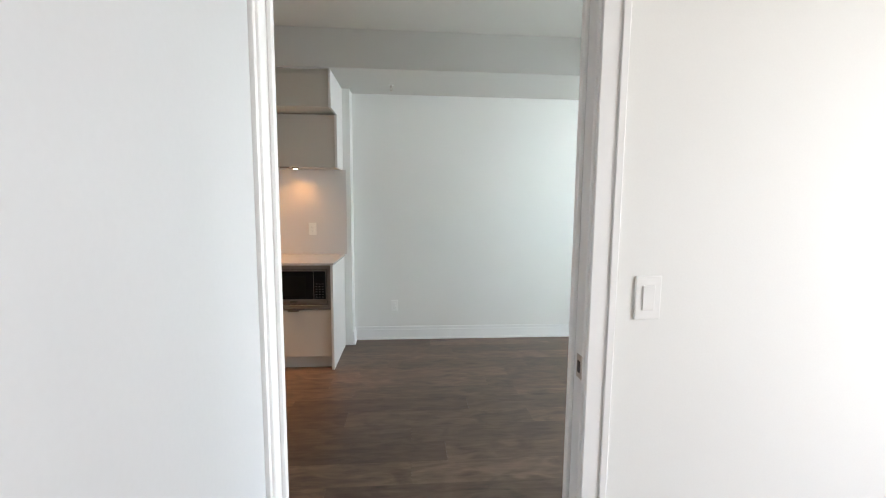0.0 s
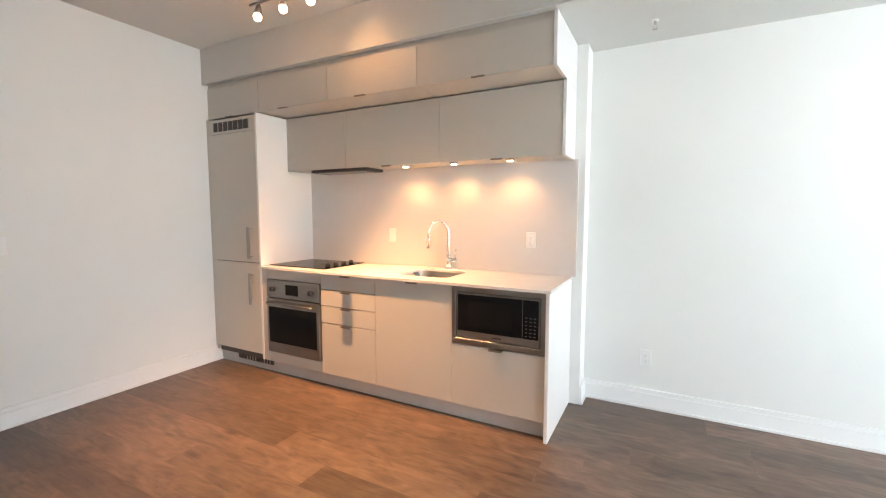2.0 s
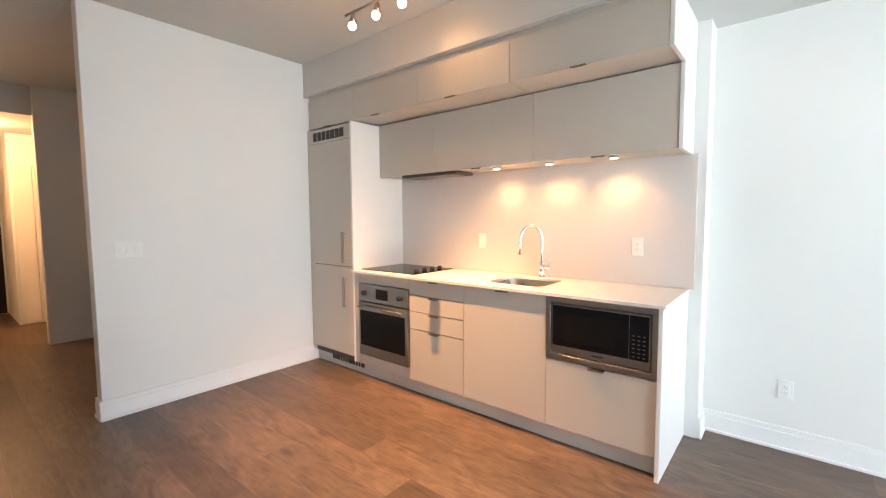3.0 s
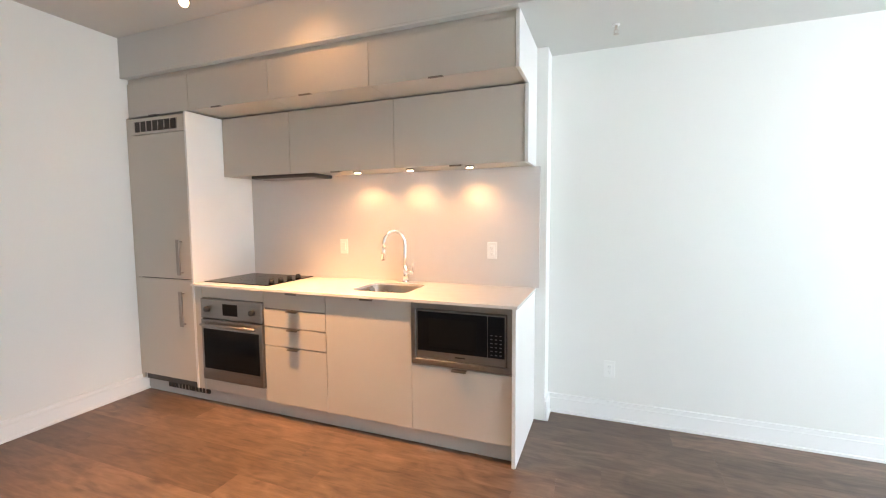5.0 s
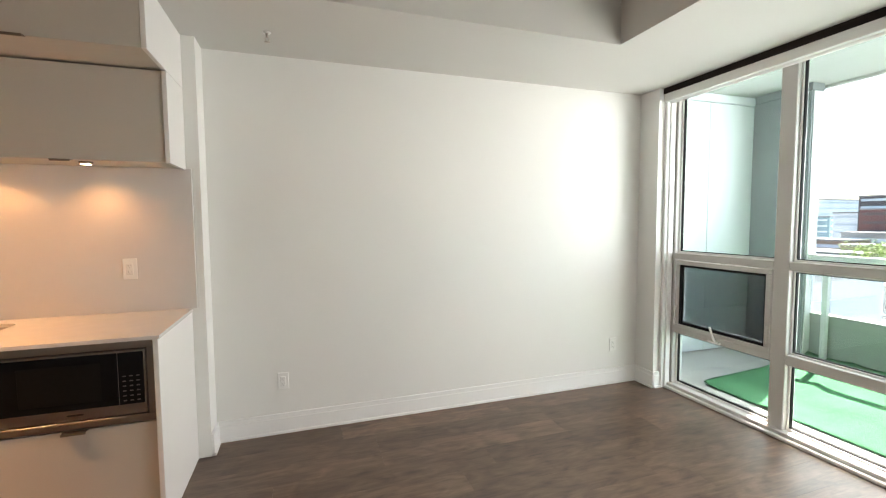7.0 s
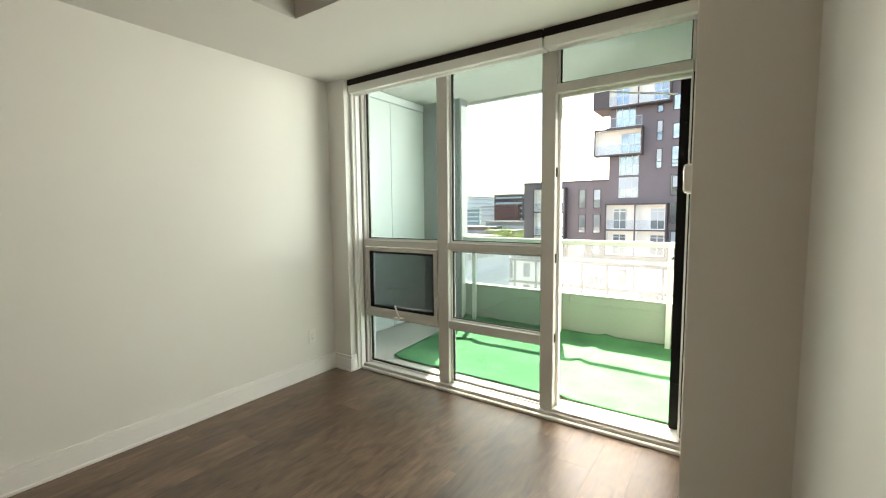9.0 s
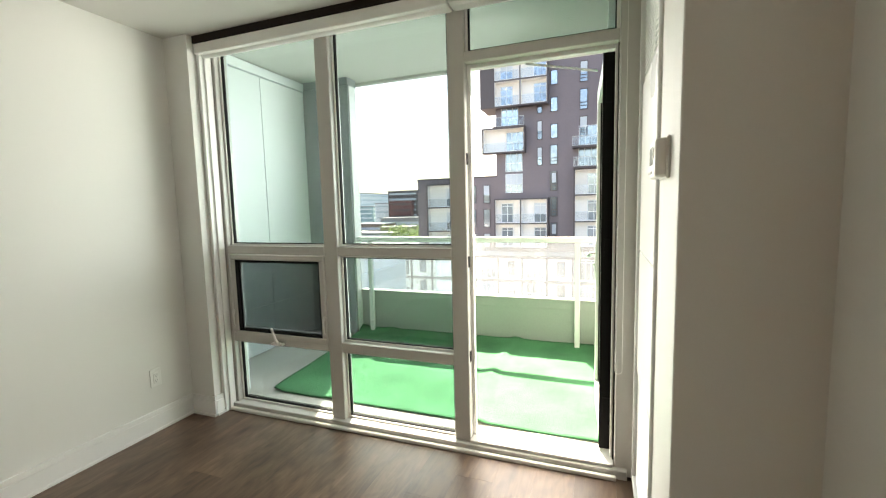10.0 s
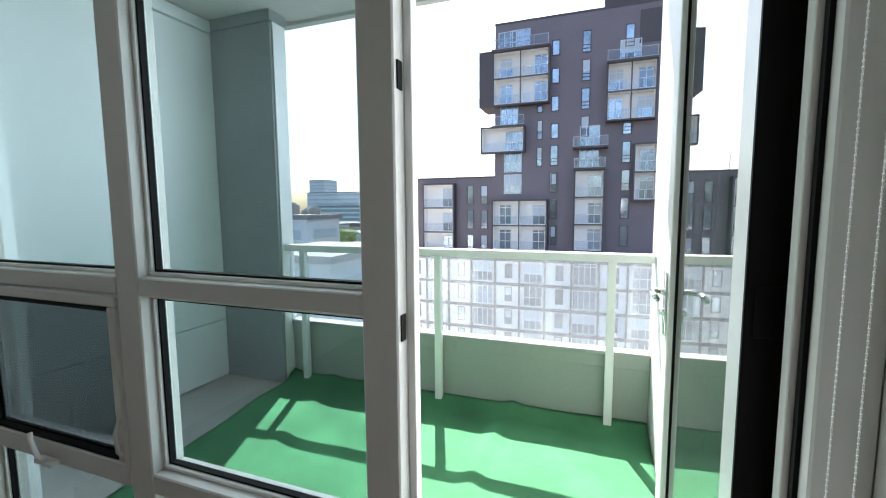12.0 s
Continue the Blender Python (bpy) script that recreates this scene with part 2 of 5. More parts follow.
BROWN = material("brown_cladding", (0.21, 0.165, 0.168), 0.6, vary=0.07, scale=0.35, fine=6, bump=0.02)
BROWN2 = material("dark_brown_frame", (0.10, 0.078, 0.075), 0.6, vary=0.05, scale=0.5, fine=6, bump=0.02)
OFFW = material("white_stucco", (0.93, 0.87, 0.80), 0.8, vary=0.04, scale=0.5, fine=8, bump=0.02)
FARGLASS = material("far_window_glass", (0.36, 0.41, 0.46), 0.08, metal=0.65, vary=0.25, scale=0.6, fine=3, bump=0.0, by_piece=0.4)
CURTAIN = material("far_window_blind", (0.62, 0.64, 0.65), 0.5, vary=0.05, scale=1, bump=0.0)
BALGLASS = glass_material("balcony_glass", (0.93, 0.95, 0.97))
ASPHALT = material("asphalt", (0.055, 0.055, 0.055), 0.9, vary=0.15, scale=0.05, fine=1.0, bump=0.05)
ROOFG = material("roof_gravel", (0.34, 0.32, 0.30), 0.9, vary=0.12, scale=0.3, fine=4, bump=0.05)
REDBR = material("red_brick", (0.19, 0.08, 0.07), 0.8, vary=0.1, scale=0.4, fine=4, bump=0.03)
PALE = material("pale_concrete", (0.88, 0.88, 0.87), 0.7, vary=0.05, scale=0.2, fine=3, bump=0.02)
BANDG = material("pale_band_glass", (0.62, 0.68, 0.70), 0.3, vary=0.1, scale=0.2, fine=1, bump=0.0)
TEAL = material("teal_curtain_glass", (0.34, 0.47, 0.49), 0.2, vary=0.12, scale=0.15, fine=1, bump=0.0)
TANBR = material("tan_brick", (0.34, 0.24, 0.17), 0.8, vary=0.1, scale=0.3, fine=4, bump=0.03)
LEAF = material("leaf_green", (0.22, 0.30, 0.04), 0.6, vary=0.3, scale=0.6, fine=3, bump=0.0)
BARK = material("bark", (0.12, 0.09, 0.07), 0.9, vary=0.2, scale=2, fine=20, bump=0.2)
LCD = material("lcd_screen", (0.72, 0.76, 0.74), 0.12, vary=0.03, bump=0.0)
BULB = glow_material("warm_bulb", (1.0, 0.50, 0.20), 2.2)
PUCK = glow_material("puck_lens", (1.0, 0.70, 0.42), 2.5)
ENTRY = material("espresso_door", (0.016, 0.010, 0.009), 0.6, spec=0.15, vary=0.1, bump=0.03, stretch=(1, 1, 0.2))
CREAM = material("hall_door_paint", (0.74, 0.71, 0.66), 0.45, vary=0.02, bump=0.02)


# ---- building helpers ----
def mesh_from(bm, name, mat, smooth=False):
    me = bpy.data.meshes.new(name)
    bmesh.ops.recalc_face_normals(bm, faces=bm.faces)
    bm.to_mesh(me)
    bm.free()
    me.materials.append(mat)
    if smooth:
        for p in me.polygons:
            p.use_smooth = True
    return me


def add_box(bm, x0, x1, y0, y1, z0, z1, bevel=0.0, seg=1):
    r = bmesh.ops.create_cube(bm, size=1.0)
    vs = r["verts"]
    for v in vs:
        v.co = Vector((x0 + (v.co.x + 0.5) * (x1 - x0), y0 + (v.co.y + 0.5) * (y1 - y0), z0 + (v.co.z + 0.5) * (z1 - z0)))
    if bevel > 0:
        es = list({e for v in vs for e in v.link_edges})
        bmesh.ops.bevel(bm, geom=es, offset=min(bevel, 0.45 * min(x1 - x0, y1 - y0, z1 - z0)), segments=seg, affect='EDGES', profile=0.5)
    return bm


def add_cyl(bm, a, b, r0, r1=None, seg=20):
    a, b = Vector(a), Vector(b)
    d = b - a
    m = Matrix.Translation((a + b) / 2) @ d.to_track_quat('Z', 'Y').to_matrix().to_4x4()
    bmesh.ops.create_cone(bm, cap_ends=True, segments=seg, radius1=r0, radius2=r0 if r1 is None else r1, depth=d.length, matrix=m)
    return bm


def add_tube(bm, pts, r, seg=14):
    pts = [Vector(p) for p in pts]
    rings = []
    ref = None
    for i, p in enumerate(pts):
        d = (pts[min(i + 1, len(pts) - 1)] - pts[max(i - 1, 0)]).normalized()
        if ref is None:
            ref = d.orthogonal().normalized()
        ref = (ref - d * ref.dot(d)).normalized()
        side = d.cross(ref)
        rr = r[i] if isinstance(r, (list, tuple)) else r
        rings.append([bm.verts.new(p + rr * (math.cos(2 * math.pi * k / seg) * ref + math.sin(2 * math.pi * k / seg) * side)) for k in range(seg)])
    for a, b in zip(rings, rings[1:]):
        for k in range(seg):
            bm.faces.new((a[k], a[(k + 1) % seg], b[(k + 1) % seg], b[k]))
    bm.faces.new(rings[0][::-1])
    bm.faces.new(rings[-1])
    return bm


def thing(name, place, label, category, group="", kind=""):
    e = new(name)
    e.empty_display_size = 0.1
    e.matrix_basis = Matrix.Translation(place)
    return tagged(e, label, category, group, kind)


def part(name, bm, mat, parent=None, label="", smooth=False):
    ob = new(name, mesh_from(bm, name, mat, smooth))
    if parent:
        ob.parent = parent
        up = Matrix.Identity(4)
        p = parent
        while p:
            up = p.matrix_basis @ up if p.parent is None else p.matrix_parent_inverse @ p.matrix_basis @ up
            p = p.parent
        ob.matrix_parent_inverse = up.inverted()
    if label:
        ob["label"] = label
    return ob


def box(name, b, mat, parent=None, label="", bevel=0.002, seg=1):
    bm = bmesh.new()
    add_box(bm, *b, bevel=bevel, seg=seg)
    return part(name, bm, mat, parent, label)


def boxes(name, bs, mat, parent=None, label="", bevel=0.002):
    bm = bmesh.new()
    for b in bs:
        add_box(bm, *b, bevel=bevel)
    return part(name, bm, mat, parent, label)


def structure(name, bs, mat, label, category, bevel=0.0):
    ob = boxes(name, bs, mat, None, "", bevel)
    return tagged(ob, label, category, "", "structure")


# ---- plan ----
NW = 5.30          # living room north wall
KW = 5.125         # wall behind the kitchen
SW = 2.092          # living side of the bedroom wall
SB = 2.016          # bedroom side of it
WW = -2.985         # west wall
WX = 3.60          # window plane
LOW, HIGH = 2.46, 2.755
BX, BY = 2.545, 4.50   # edges of the ceiling drop
KF = 4.522         # cabinet fronts
DX0, DX1 = 0.362, 1.148  # bedroom door opening

structure("wall_north", [(0.14, 3.72, NW, NW + 0.2, 0, HIGH)], WALL, "plain white painted living room wall", "wall")
structure("wall_kitchen", [(-3.0, 0.14, KW, NW + 0.2, 0, HIGH)], WALL, "white painted wall behind the kitchen run", "wall")
structure("wall_window_return", [(3.45, 3.72, 5.10, NW, 0, LOW)], WALL, "white painted wall return beside the window", "wall")
structure("wall_west", [(WW - 0.12, WW, 2.90, NW + 0.2, 0, HIGH)], WALL, "white painted partition wall between kitchen and hall", "wall", 0.004)
structure("wall_bedroom", [(-8.4, DX0 - 0.02, SB, SW, 0, HIGH), (DX1 + 0.02, 3.66, SB, SW, 0, HIGH), (DX0 - 0.02, DX1 + 0.02, SB, SW, 2.06, HIGH)], WALL, "white painted wall with an open doorway to the bedroom", "wall")
structure("wall_furring", [(1.55, 2.50, SW, 2.235, 0, HIGH)], WALL, "white painted thickened wall beside the closet", "wall")
structure("wall_closet", [(2.50, 2.835, SW, 2.525, 0, LOW), (3.512, 3.60, SW, 2.525, 0, LOW), (2.835, 3.512, SW, 2.445, 0, LOW), (2.835, 3.512, 2.445, 2.525, 2.25, LOW)], WALL, "white painted closet wall carrying the thermostat", "wall", 0.003)
structure("wall_head", [(WX + 0.002, 3.74, 2.45, 5.10, LOW - 0.001, HIGH)], WALL, "painted head above the balcony window", "wall")
structure("wall_hall", [(-5.77, -5.65, 2.99, 5.3, 0, HIGH)], WALL, "white painted hall wall lit by a warm lamp", "wall", 0.004)
structure("wall_hall_end", [(-8.4, -8.25, SW, 2.95, 0, HIGH), (-8.4, -7.2, 2.90, 3.0, 0, HIGH), (-7.2, -7.1, 2.90, 3.6, 0, HIGH), (-7.2, -5.65, 3.5, 3.6, 0, HIGH), (-5.77, -2.8, NW + 0.1, NW + 0.2, 0, HIGH)], WALL, "white painted walls at the far end of the hall", "wall")
structure("wall_bedroom_shell", [(-1.3, -1.2, -1.9, SB, 0, HIGH), (-1.3, 3.66, -2.0, -1.9, 0, HIGH), (3.52, 3.66, -1.9, -0.2, 0, HIGH), (3.52, 3.66, 1.3, SB, 0, HIGH), (3.52, 3.66, -0.2, 1.3, 0, 0.6), (3.52, 3.66, -0.2, 1.3, 2.2, HIGH)], WALL, "plain white painted bedroom walls", "wall")
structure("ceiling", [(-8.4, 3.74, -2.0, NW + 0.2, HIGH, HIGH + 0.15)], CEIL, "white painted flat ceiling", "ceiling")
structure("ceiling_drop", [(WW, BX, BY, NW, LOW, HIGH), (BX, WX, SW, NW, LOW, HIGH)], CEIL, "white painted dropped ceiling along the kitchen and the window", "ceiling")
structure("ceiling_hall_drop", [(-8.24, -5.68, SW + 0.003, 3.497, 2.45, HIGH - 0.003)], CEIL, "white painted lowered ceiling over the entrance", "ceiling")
floor = structure("floor", [(-8.4, 3.68, -2.0, NW, -0.2, -0.012)], JOINT, "grey-brown wood-look plank floor", "floor")


def baseboard(b, face):
    """A two-step skirting: b = x0, x1, y0, y1 of its footprint; face: the side that looks into the room."""
    x0, x1, y0, y1 = b
    cut = 0.003
    t0, t1 = x0 + (cut if face == "-x" else 0), x1 - (cut if face == "+x" else 0)
    u0, u1 = y0 + (cut if face == "-y" else 0), y1 - (cut if face == "+y" else 0)
    g = 0.008
    s0, s1 = x0 - (g if face == "-x" else 0), x1 + (g if face == "+x" else 0)
    r0, r1 = y0 - (g if face == "-y" else 0), y1 + (g if face == "+y" else 0)
    ob = boxes("baseboard", [(x0, x1, y0, y1, 0.0, 0.105), (t0, t1, u0, u1, 0.105, 0.135), (s0, s1, r0, r1, 0.0, 0.018)], TRIM, None, "", 0.002)
    return tagged(ob, "white painted wooden baseboard along the wall", "baseboard", "", "structure")


baseboard((0.14, 3.45, NW - 0.016, NW), "-y")
baseboard((0.14, 0.156, KW - 0.0, NW - 0.016), "+x")
baseboard((3.434, 3.45, 5.084, NW - 0.016), "-x")
baseboard((3.45, 3.585, 5.084, 5.10), "-y")
baseboard((WW, WW + 0.016, 2.884, 4.60), "+x")
baseboard((WW - 0.12, WW, 2.884, 2.90), "-y")
baseboard((1.566, 2.50, 2.235, 2.251), "+y")
baseboard((2.484, 2.50, 2.251, 2.541), "-x")
baseboard((2.50, 2.83, 2.525, 2.541), "+y")
baseboard((-5.65, -5.634, 2.99, 5.2), "+x")
baseboard((1.226, 3.5, SB - 0.016, SB), "-y")

# ---- bedroom doorway ----
frame_door = thing("door_frame", ((DX0 + DX1) / 2, 2.21, 0), "white painted door frame with flat casings", "door frame", "", "structure")
for jx0, jx1, s in ((DX0 - 0.02, DX0, 1), (DX1, DX1 + 0.02, -1)):
    box("jamb", (jx0, jx1, SB - 0.004, SW + 0.004, 0, 2.06), TRIM, frame_door)
    sx0, sx1 = (jx1, jx1 + 0.012) if s == 1 else (jx0 - 0.012, jx0)
    box("stop", (sx0, sx1, SB + 0.044, SB + 0.066, 0, 2.04), TRIM, frame_door)
box("head", (DX0, DX1, SB - 0.004, SW + 0.004, 2.04, 2.06), TRIM, frame_door)
for ya, yb, yc, yd in ((SB - 0.016, SB, SB - 0.021, SB - 0.016), (SW, SW + 0.016, SW + 0.016, SW + 0.021)):
    for cx0, cx1, o0, o1 in ((DX0 - 0.075, DX0 - 0.008, DX0 - 0.075, DX0 - 0.055), (DX1 + 0.008, DX1 + 0.075, DX1 + 0.055, DX1 + 0.075)):
        boxes("casing", [(cx0, cx1, ya, yb, 0, 2.13), (o0, o1, yc, yd, 0, 2.13)], TRIM, frame_door)
    box("head_casing", (DX0 - 0.075, DX1 + 0.075, ya, yb, 2.06, 2.13), TRIM, frame_door)
strike = box("strike_plate", (DX1 - 0.0015, DX1 + 0.002, SB - 0.003, SB + 0.030, 0.950, 1.014), NICKEL, frame_door, "satin nickel strike plate")
box("strike_hole", (DX1 - 0.003, DX1 - 0.0012, SB + 0.006, SB + 0.022, 0.966, 0.998), BLACK, strike)

leaf = thing("bedroom_door", (DX0 - 0.01, SB - 0.01, 0.01), "white painted flush bedroom door standing open", "door")
box("door_leaf", (DX0 - 0.052, DX0 - 0.017, SB - 0.84, SB - 0.024, 0.01, 2.03), LEAFP, leaf, "", 0.003)


# ---- switches and outlets ----
def wall_plate(name, m, kind, label, category, gang=1):
    """Built facing -y at the origin, then set in place by m."""
    root = thing(name, (0, 0, 0), label, category)
    w = 0.07 + 0.046 * (gang - 1)
    bm = bmesh.new()
    add_box(bm, -w / 2, w / 2, -0.006, 0, -0.0575, 0.0575, 0.003, 2)
    part("plate", bm, WHITEPL, root)
    for g in range(gang):
        gx = (g - (gang - 1) / 2) * 0.046
        if kind == "switch":
            bm = bmesh.new()
            add_box(bm, gx - 0.0165, gx + 0.0165, -0.0095, -0.004, -0.033, 0.033, 0.002)
            r = part("rocker", bm, WHITEPL, root)
            r.data.transform(Matrix.Translation((0, -0.004, 0)) @ Matrix.Rotation(0.03, 4, 'X') @ Matrix.Translation((0, 0.004, 0)))
        else:
            bm = bmesh.new()
            add_box(bm, gx - 0.0165, gx + 0.0165, -0.0085, -0.004, -0.033, 0.033, 0.002)
            face = part("socket_face", bm, WHITEPL, root)
            bm = bmesh.new()
            for sz in (-0.017, 0.017):
                add_box(bm, gx - 0.0075, gx - 0.0050, -0.0095, -0.008, sz - 0.004, sz + 0.006)
                add_box(bm, gx + 0.0050, gx + 0.0075, -0.0095, -0.008, sz - 0.003, sz + 0.005)
                add_cyl(bm, (gx, -0.008, sz - 0.010), (gx, -0.0095, sz - 0.010), 0.0026, seg=8)
            part("slots", bm, IVORY, face, "dark outlet slots")
    root.matrix_basis = m
    return root


wall_plate("outlet", pose(0.545, NW, 0.352), "outlet", "white duplex wall outlet above the baseboard", "outlet")
wall_plate("outlet", pose(3.205, NW, 0.339), "outlet", "white duplex wall outlet near the window", "outlet")
wall_plate("outlet", pose(-0.221, 5.11, 1.154), "outlet", "white duplex outlet on the kitchen backsplash", "outlet")
wall_plate("backsplash_switch", pose(-1.415, 5.11, 1.160), "switch", "white rocker switch on the kitchen backsplash", "switch")
wall_plate("light_switch", pose(1.315, SB, 1.17), "switch", "white rocker light switch beside the bedroom door", "light switch")
wall_plate("triple_switch", pose(WW, 3.10, 1.145, 0, 0, 90), "switch", "white three-gang rocker switch on the wall", "light switch", 3)

# ---- kitchen ----
PF = 0.019  # door thickness


def pull(x, z, parent, w=0.09, up=False, y=KF):
    """A thin lip pull over a door's edge."""
    bm = bmesh.new()
    add_box(bm, x - w / 2, x + w / 2, y - 0.027, y + 0.004, z, z + 0.0025, 0.0008)
    if not up:
        add_box(bm, x - w / 2, x + w / 2, y - 0.027, y - 0.0245, z - 0.008, z + 0.0025, 0.0008)
    return part("edge_pull", bm, TAB, parent, "dark nickel edge pull")


def front(name, x0, x1, z0, z1, parent, y=KF, mat=CAB):
    return box(name, (x0 + 0.0015, x1 - 0.0015, y, y + PF, z0 + 0.0015, z1 - 0.0015), mat, parent, "", 0.0012)


FL, FR = -2.945, -2.335
fridge = thing("panelled_fridge", ((FL + FR) / 2, 4.8, 0), "built-in fridge behind beige cabinet panels, vents above and below", "fridge")
box("carcass", (FL + 0.003, FR - 0.003, KF + PF + 0.002, KW - 0.005, 0.10, 2.14), CARC, fridge)
up_d = front("upper_door", FL, FR - 0.022, 0.932, 2.022, fridge)
lo_d = front("lower_door", FL, FR - 0.022, 0.15, 0.927, fridge)
for d, z0, z1 in ((up_d, 0.965, 1.232), (lo_d, 0.575, 0.842)):
    bm = bmesh.new()
    add_box(bm, -2.468, -2.436, KF - 0.034, KF - 0.022, z0, z1, 0.002)
    for hz in (z0 + 0.012, z1 - 0.022):
        add_box(bm, -2.460, -2.440, KF - 0.028, KF + 0.002, hz, hz + 0.010, 0.001)
    part("handle", bm, HANDLE, d, "satin nickel flat bar handle")
grille = box("vent_panel", (FL + 0.0015, FR - 0.0235, KF, KF + PF, 2.026, 2.146), CAB, fridge)
box("vent_recess", (-2.885, -2.425, KF - 0.002, KF + 0.001, 2.045, 2.122), DARKVENT, grille)
for i in range(8):
    gx = -2.882 + i * 0.0646
    boxes("vent_bar", [(gx, gx + 0.006, KF - 0.006, KF - 0.001, 2.045, 2.122)], NICKEL, grille, "", 0.0)
for i in range(5):
    gz = 2.053 + i * 0.0145
    boxes("vent_slat", [(-2.885, -2.425, KF - 0.005, KF - 0.001, gz, gz + 0.003)], DARKVENT, grille, "", 0.0)
toe = box("toe_vent", (-2.72, -2.28, KF + 0.035, KF + 0.05, 0.055, 0.125), DARKVENT, fridge, "dark toe-kick vent")
for i in range(12):
    gx = -2.712 + i * 0.036
    boxes("vent_slat", [(gx, gx + 0.005, KF + 0.031, KF + 0.036, 0.06, 0.12)], NICKEL, toe, "", 0.0)
box("filler", (WW, FL - 0.002, KF + 0.004, KF + 0.02, 0.11, 2.158), CAB, fridge)
box("side_panel", (FR - 0.02, FR, KF - 0.004, KW - 0.004, 0.11, 2.160), CABW, fridge, "white fridge side panel")

CX = (FR, -2.265, -1.685, -1.172, -0.561, 0.048)
base = thing("oven_cabinet", ((FR + CX[2]) / 2, 4.8, 0), "beige base cabinet housing the built-in oven", "cabinet", "base cabinets")
box("body", (FR + 0.002, CX[2] - 0.003, KF + PF + 0.03, KW - 0.006, 0.11, 0.23), CARC, base)
front("filler", FR, CX[1], 0.11, 0.893, base)
front("top_filler", CX[1], CX[2], 0.808, 0.893, base)
front("bottom_panel", CX[1], CX[2], 0.11, 0.197, base)

oven = thing("oven", ((CX[1] + CX[2]) / 2, 4.7, 0.2), "stainless steel built-in oven with black glass door", "oven")
ox0, ox1 = CX[1] + 0.003, CX[2] - 0.003
box("body", (ox0 + 0.01, ox1 - 0.01, KF + 0.02, KW - 0.02, 0.205, 0.80), CARC, oven)
panel = box("control_panel", (ox0, ox1, KF - 0.018, KF + 0.02, 0.661, 0.805), STEEL, oven, "", 0.004)
box("display", (-2.045, -1.905, KF - 0.020, KF - 0.016, 0.692, 0.776), BLACKGLASS, panel, "black clock display")
for kx in (-2.185, -1.765):
    bm = bmesh.new()
    add_cyl(bm, (kx, KF - 0.017, 0.732), (kx, KF - 0.044, 0.732), 0.021, 0.018, 24)
    add_box(bm, kx - 0.003, kx + 0.003, KF - 0.05, KF - 0.04, 0.716, 0.748, 0.001)
    part("knob", bm, BLACK, panel, "dark oven knob", True)
door_o = box("oven_door", (ox0, ox1, KF - 0.02, KF + 0.015, 0.202, 0.652), STEEL, oven, "", 0.004)
box("oven_glass", (ox0 + 0.022, ox1 - 0.028, KF - 0.0225, KF - 0.018, 0.288, 0.585), BLACKGLASS, door_o, "black oven window")
bm = bmesh.new()
add_cyl(bm, (ox0 + 0.035, KF - 0.052, 0.620), (ox1 - 0.035, KF - 0.052, 0.620), 0.0105, seg=16)
for hx in (ox0 + 0.05, ox1 - 0.08):
    add_cyl(bm, (hx, KF - 0.018, 0.620), (hx, KF - 0.052, 0.620), 0.008, seg=12)
part("oven_handle", bm, STEEL, door_o, "steel bar handle", True)

drawers = thing("drawer_cabinet", ((CX[2] + CX[3]) / 2, 4.8, 0), "beige four-drawer base cabinet with edge pulls", "cabinet", "base cabinets")
box("body", (CX[2] + 0.003, CX[3] - 0.003, KF + PF + 0.002, KW - 0.006, 0.11, 0.885), CARC, drawers)
for z0, z1 in ((0.770, 0.891), (0.645, 0.770), (0.512, 0.645), (0.11, 0.512)):
    dr = front("drawer_front", CX[2], CX[3], z0, z1 - 0.004, drawers)
    pull((CX[2] + CX[3]) / 2 - 0.0, z1 - 0.006, dr)

sinkcab = thing("sink_cabinet", ((CX[3] + CX[4]) / 2, 4.8, 0), "beige base cabinet door under the sink", "cabinet", "base cabinets")
box("body", (CX[3] + 0.003, CX[4] - 0.003, KF + PF + 0.002, KW - 0.006, 0.11, 0.66), CARC, sinkcab)
dr = front("door", CX[3], CX[4], 0.11, 0.891, sinkcab)
pull(-0.855, 0.886, dr)

mwcab = thing("microwave_cabinet", ((CX[4] + CX[5]) / 2, 4.8, 0), "beige base cabinet with a microwave niche over a drawer", "cabinet", "base cabinets")
box("body", (CX[4] + 0.003, CX[5] - 0.003, KF + PF + 0.002, KW - 0.006, 0.11, 0.50), CARC, mwcab)
dr = front("drawer_front", CX[4], CX[5], 0.11, 0.514, mwcab)
pull(-0.258, 0.511, dr)

mw = thing("microwave", (-0.257, 4.7, 0.515), "built-in microwave with steel trim frame and black glass", "microwave")
mx0, mx1, mz0, mz1 = CX[4] + 0.002, CX[5] - 0.002, 0.521, 0.887
box("body", (mx0 + 0.03, mx1 - 0.03, KF + 0.012, KW - 0.05, mz0 + 0.02, mz1 - 0.02), CARC, mw)
for b in ((mx0, mx1, mz1 - 0.032, mz1), (mx0, mx1, mz0, mz0 + 0.032), (mx0, mx0 + 0.028, mz0 + 0.032, mz1 - 0.032), (mx1 - 0.028, mx1, mz0 + 0.032, mz1 - 0.032)):
    box("trim_bar", (b[0], b[1], KF - 0.006, KF + 0.014, b[2], b[3]), STEEL, mw, "", 0.0015)
face = box("face", (mx0 + 0.034, mx1 - 0.034, KF - 0.004, KF + 0.012, mz0 + 0.038, mz1 - 0.038), STEEL, mw, "", 0.003)
box("door_glass", (mx0 + 0.042, mx1 - 0.14, KF - 0.008, KF - 0.002, mz0 + 0.085, mz1 - 0.048), BLACKGLASS, face, "black microwave door glass")
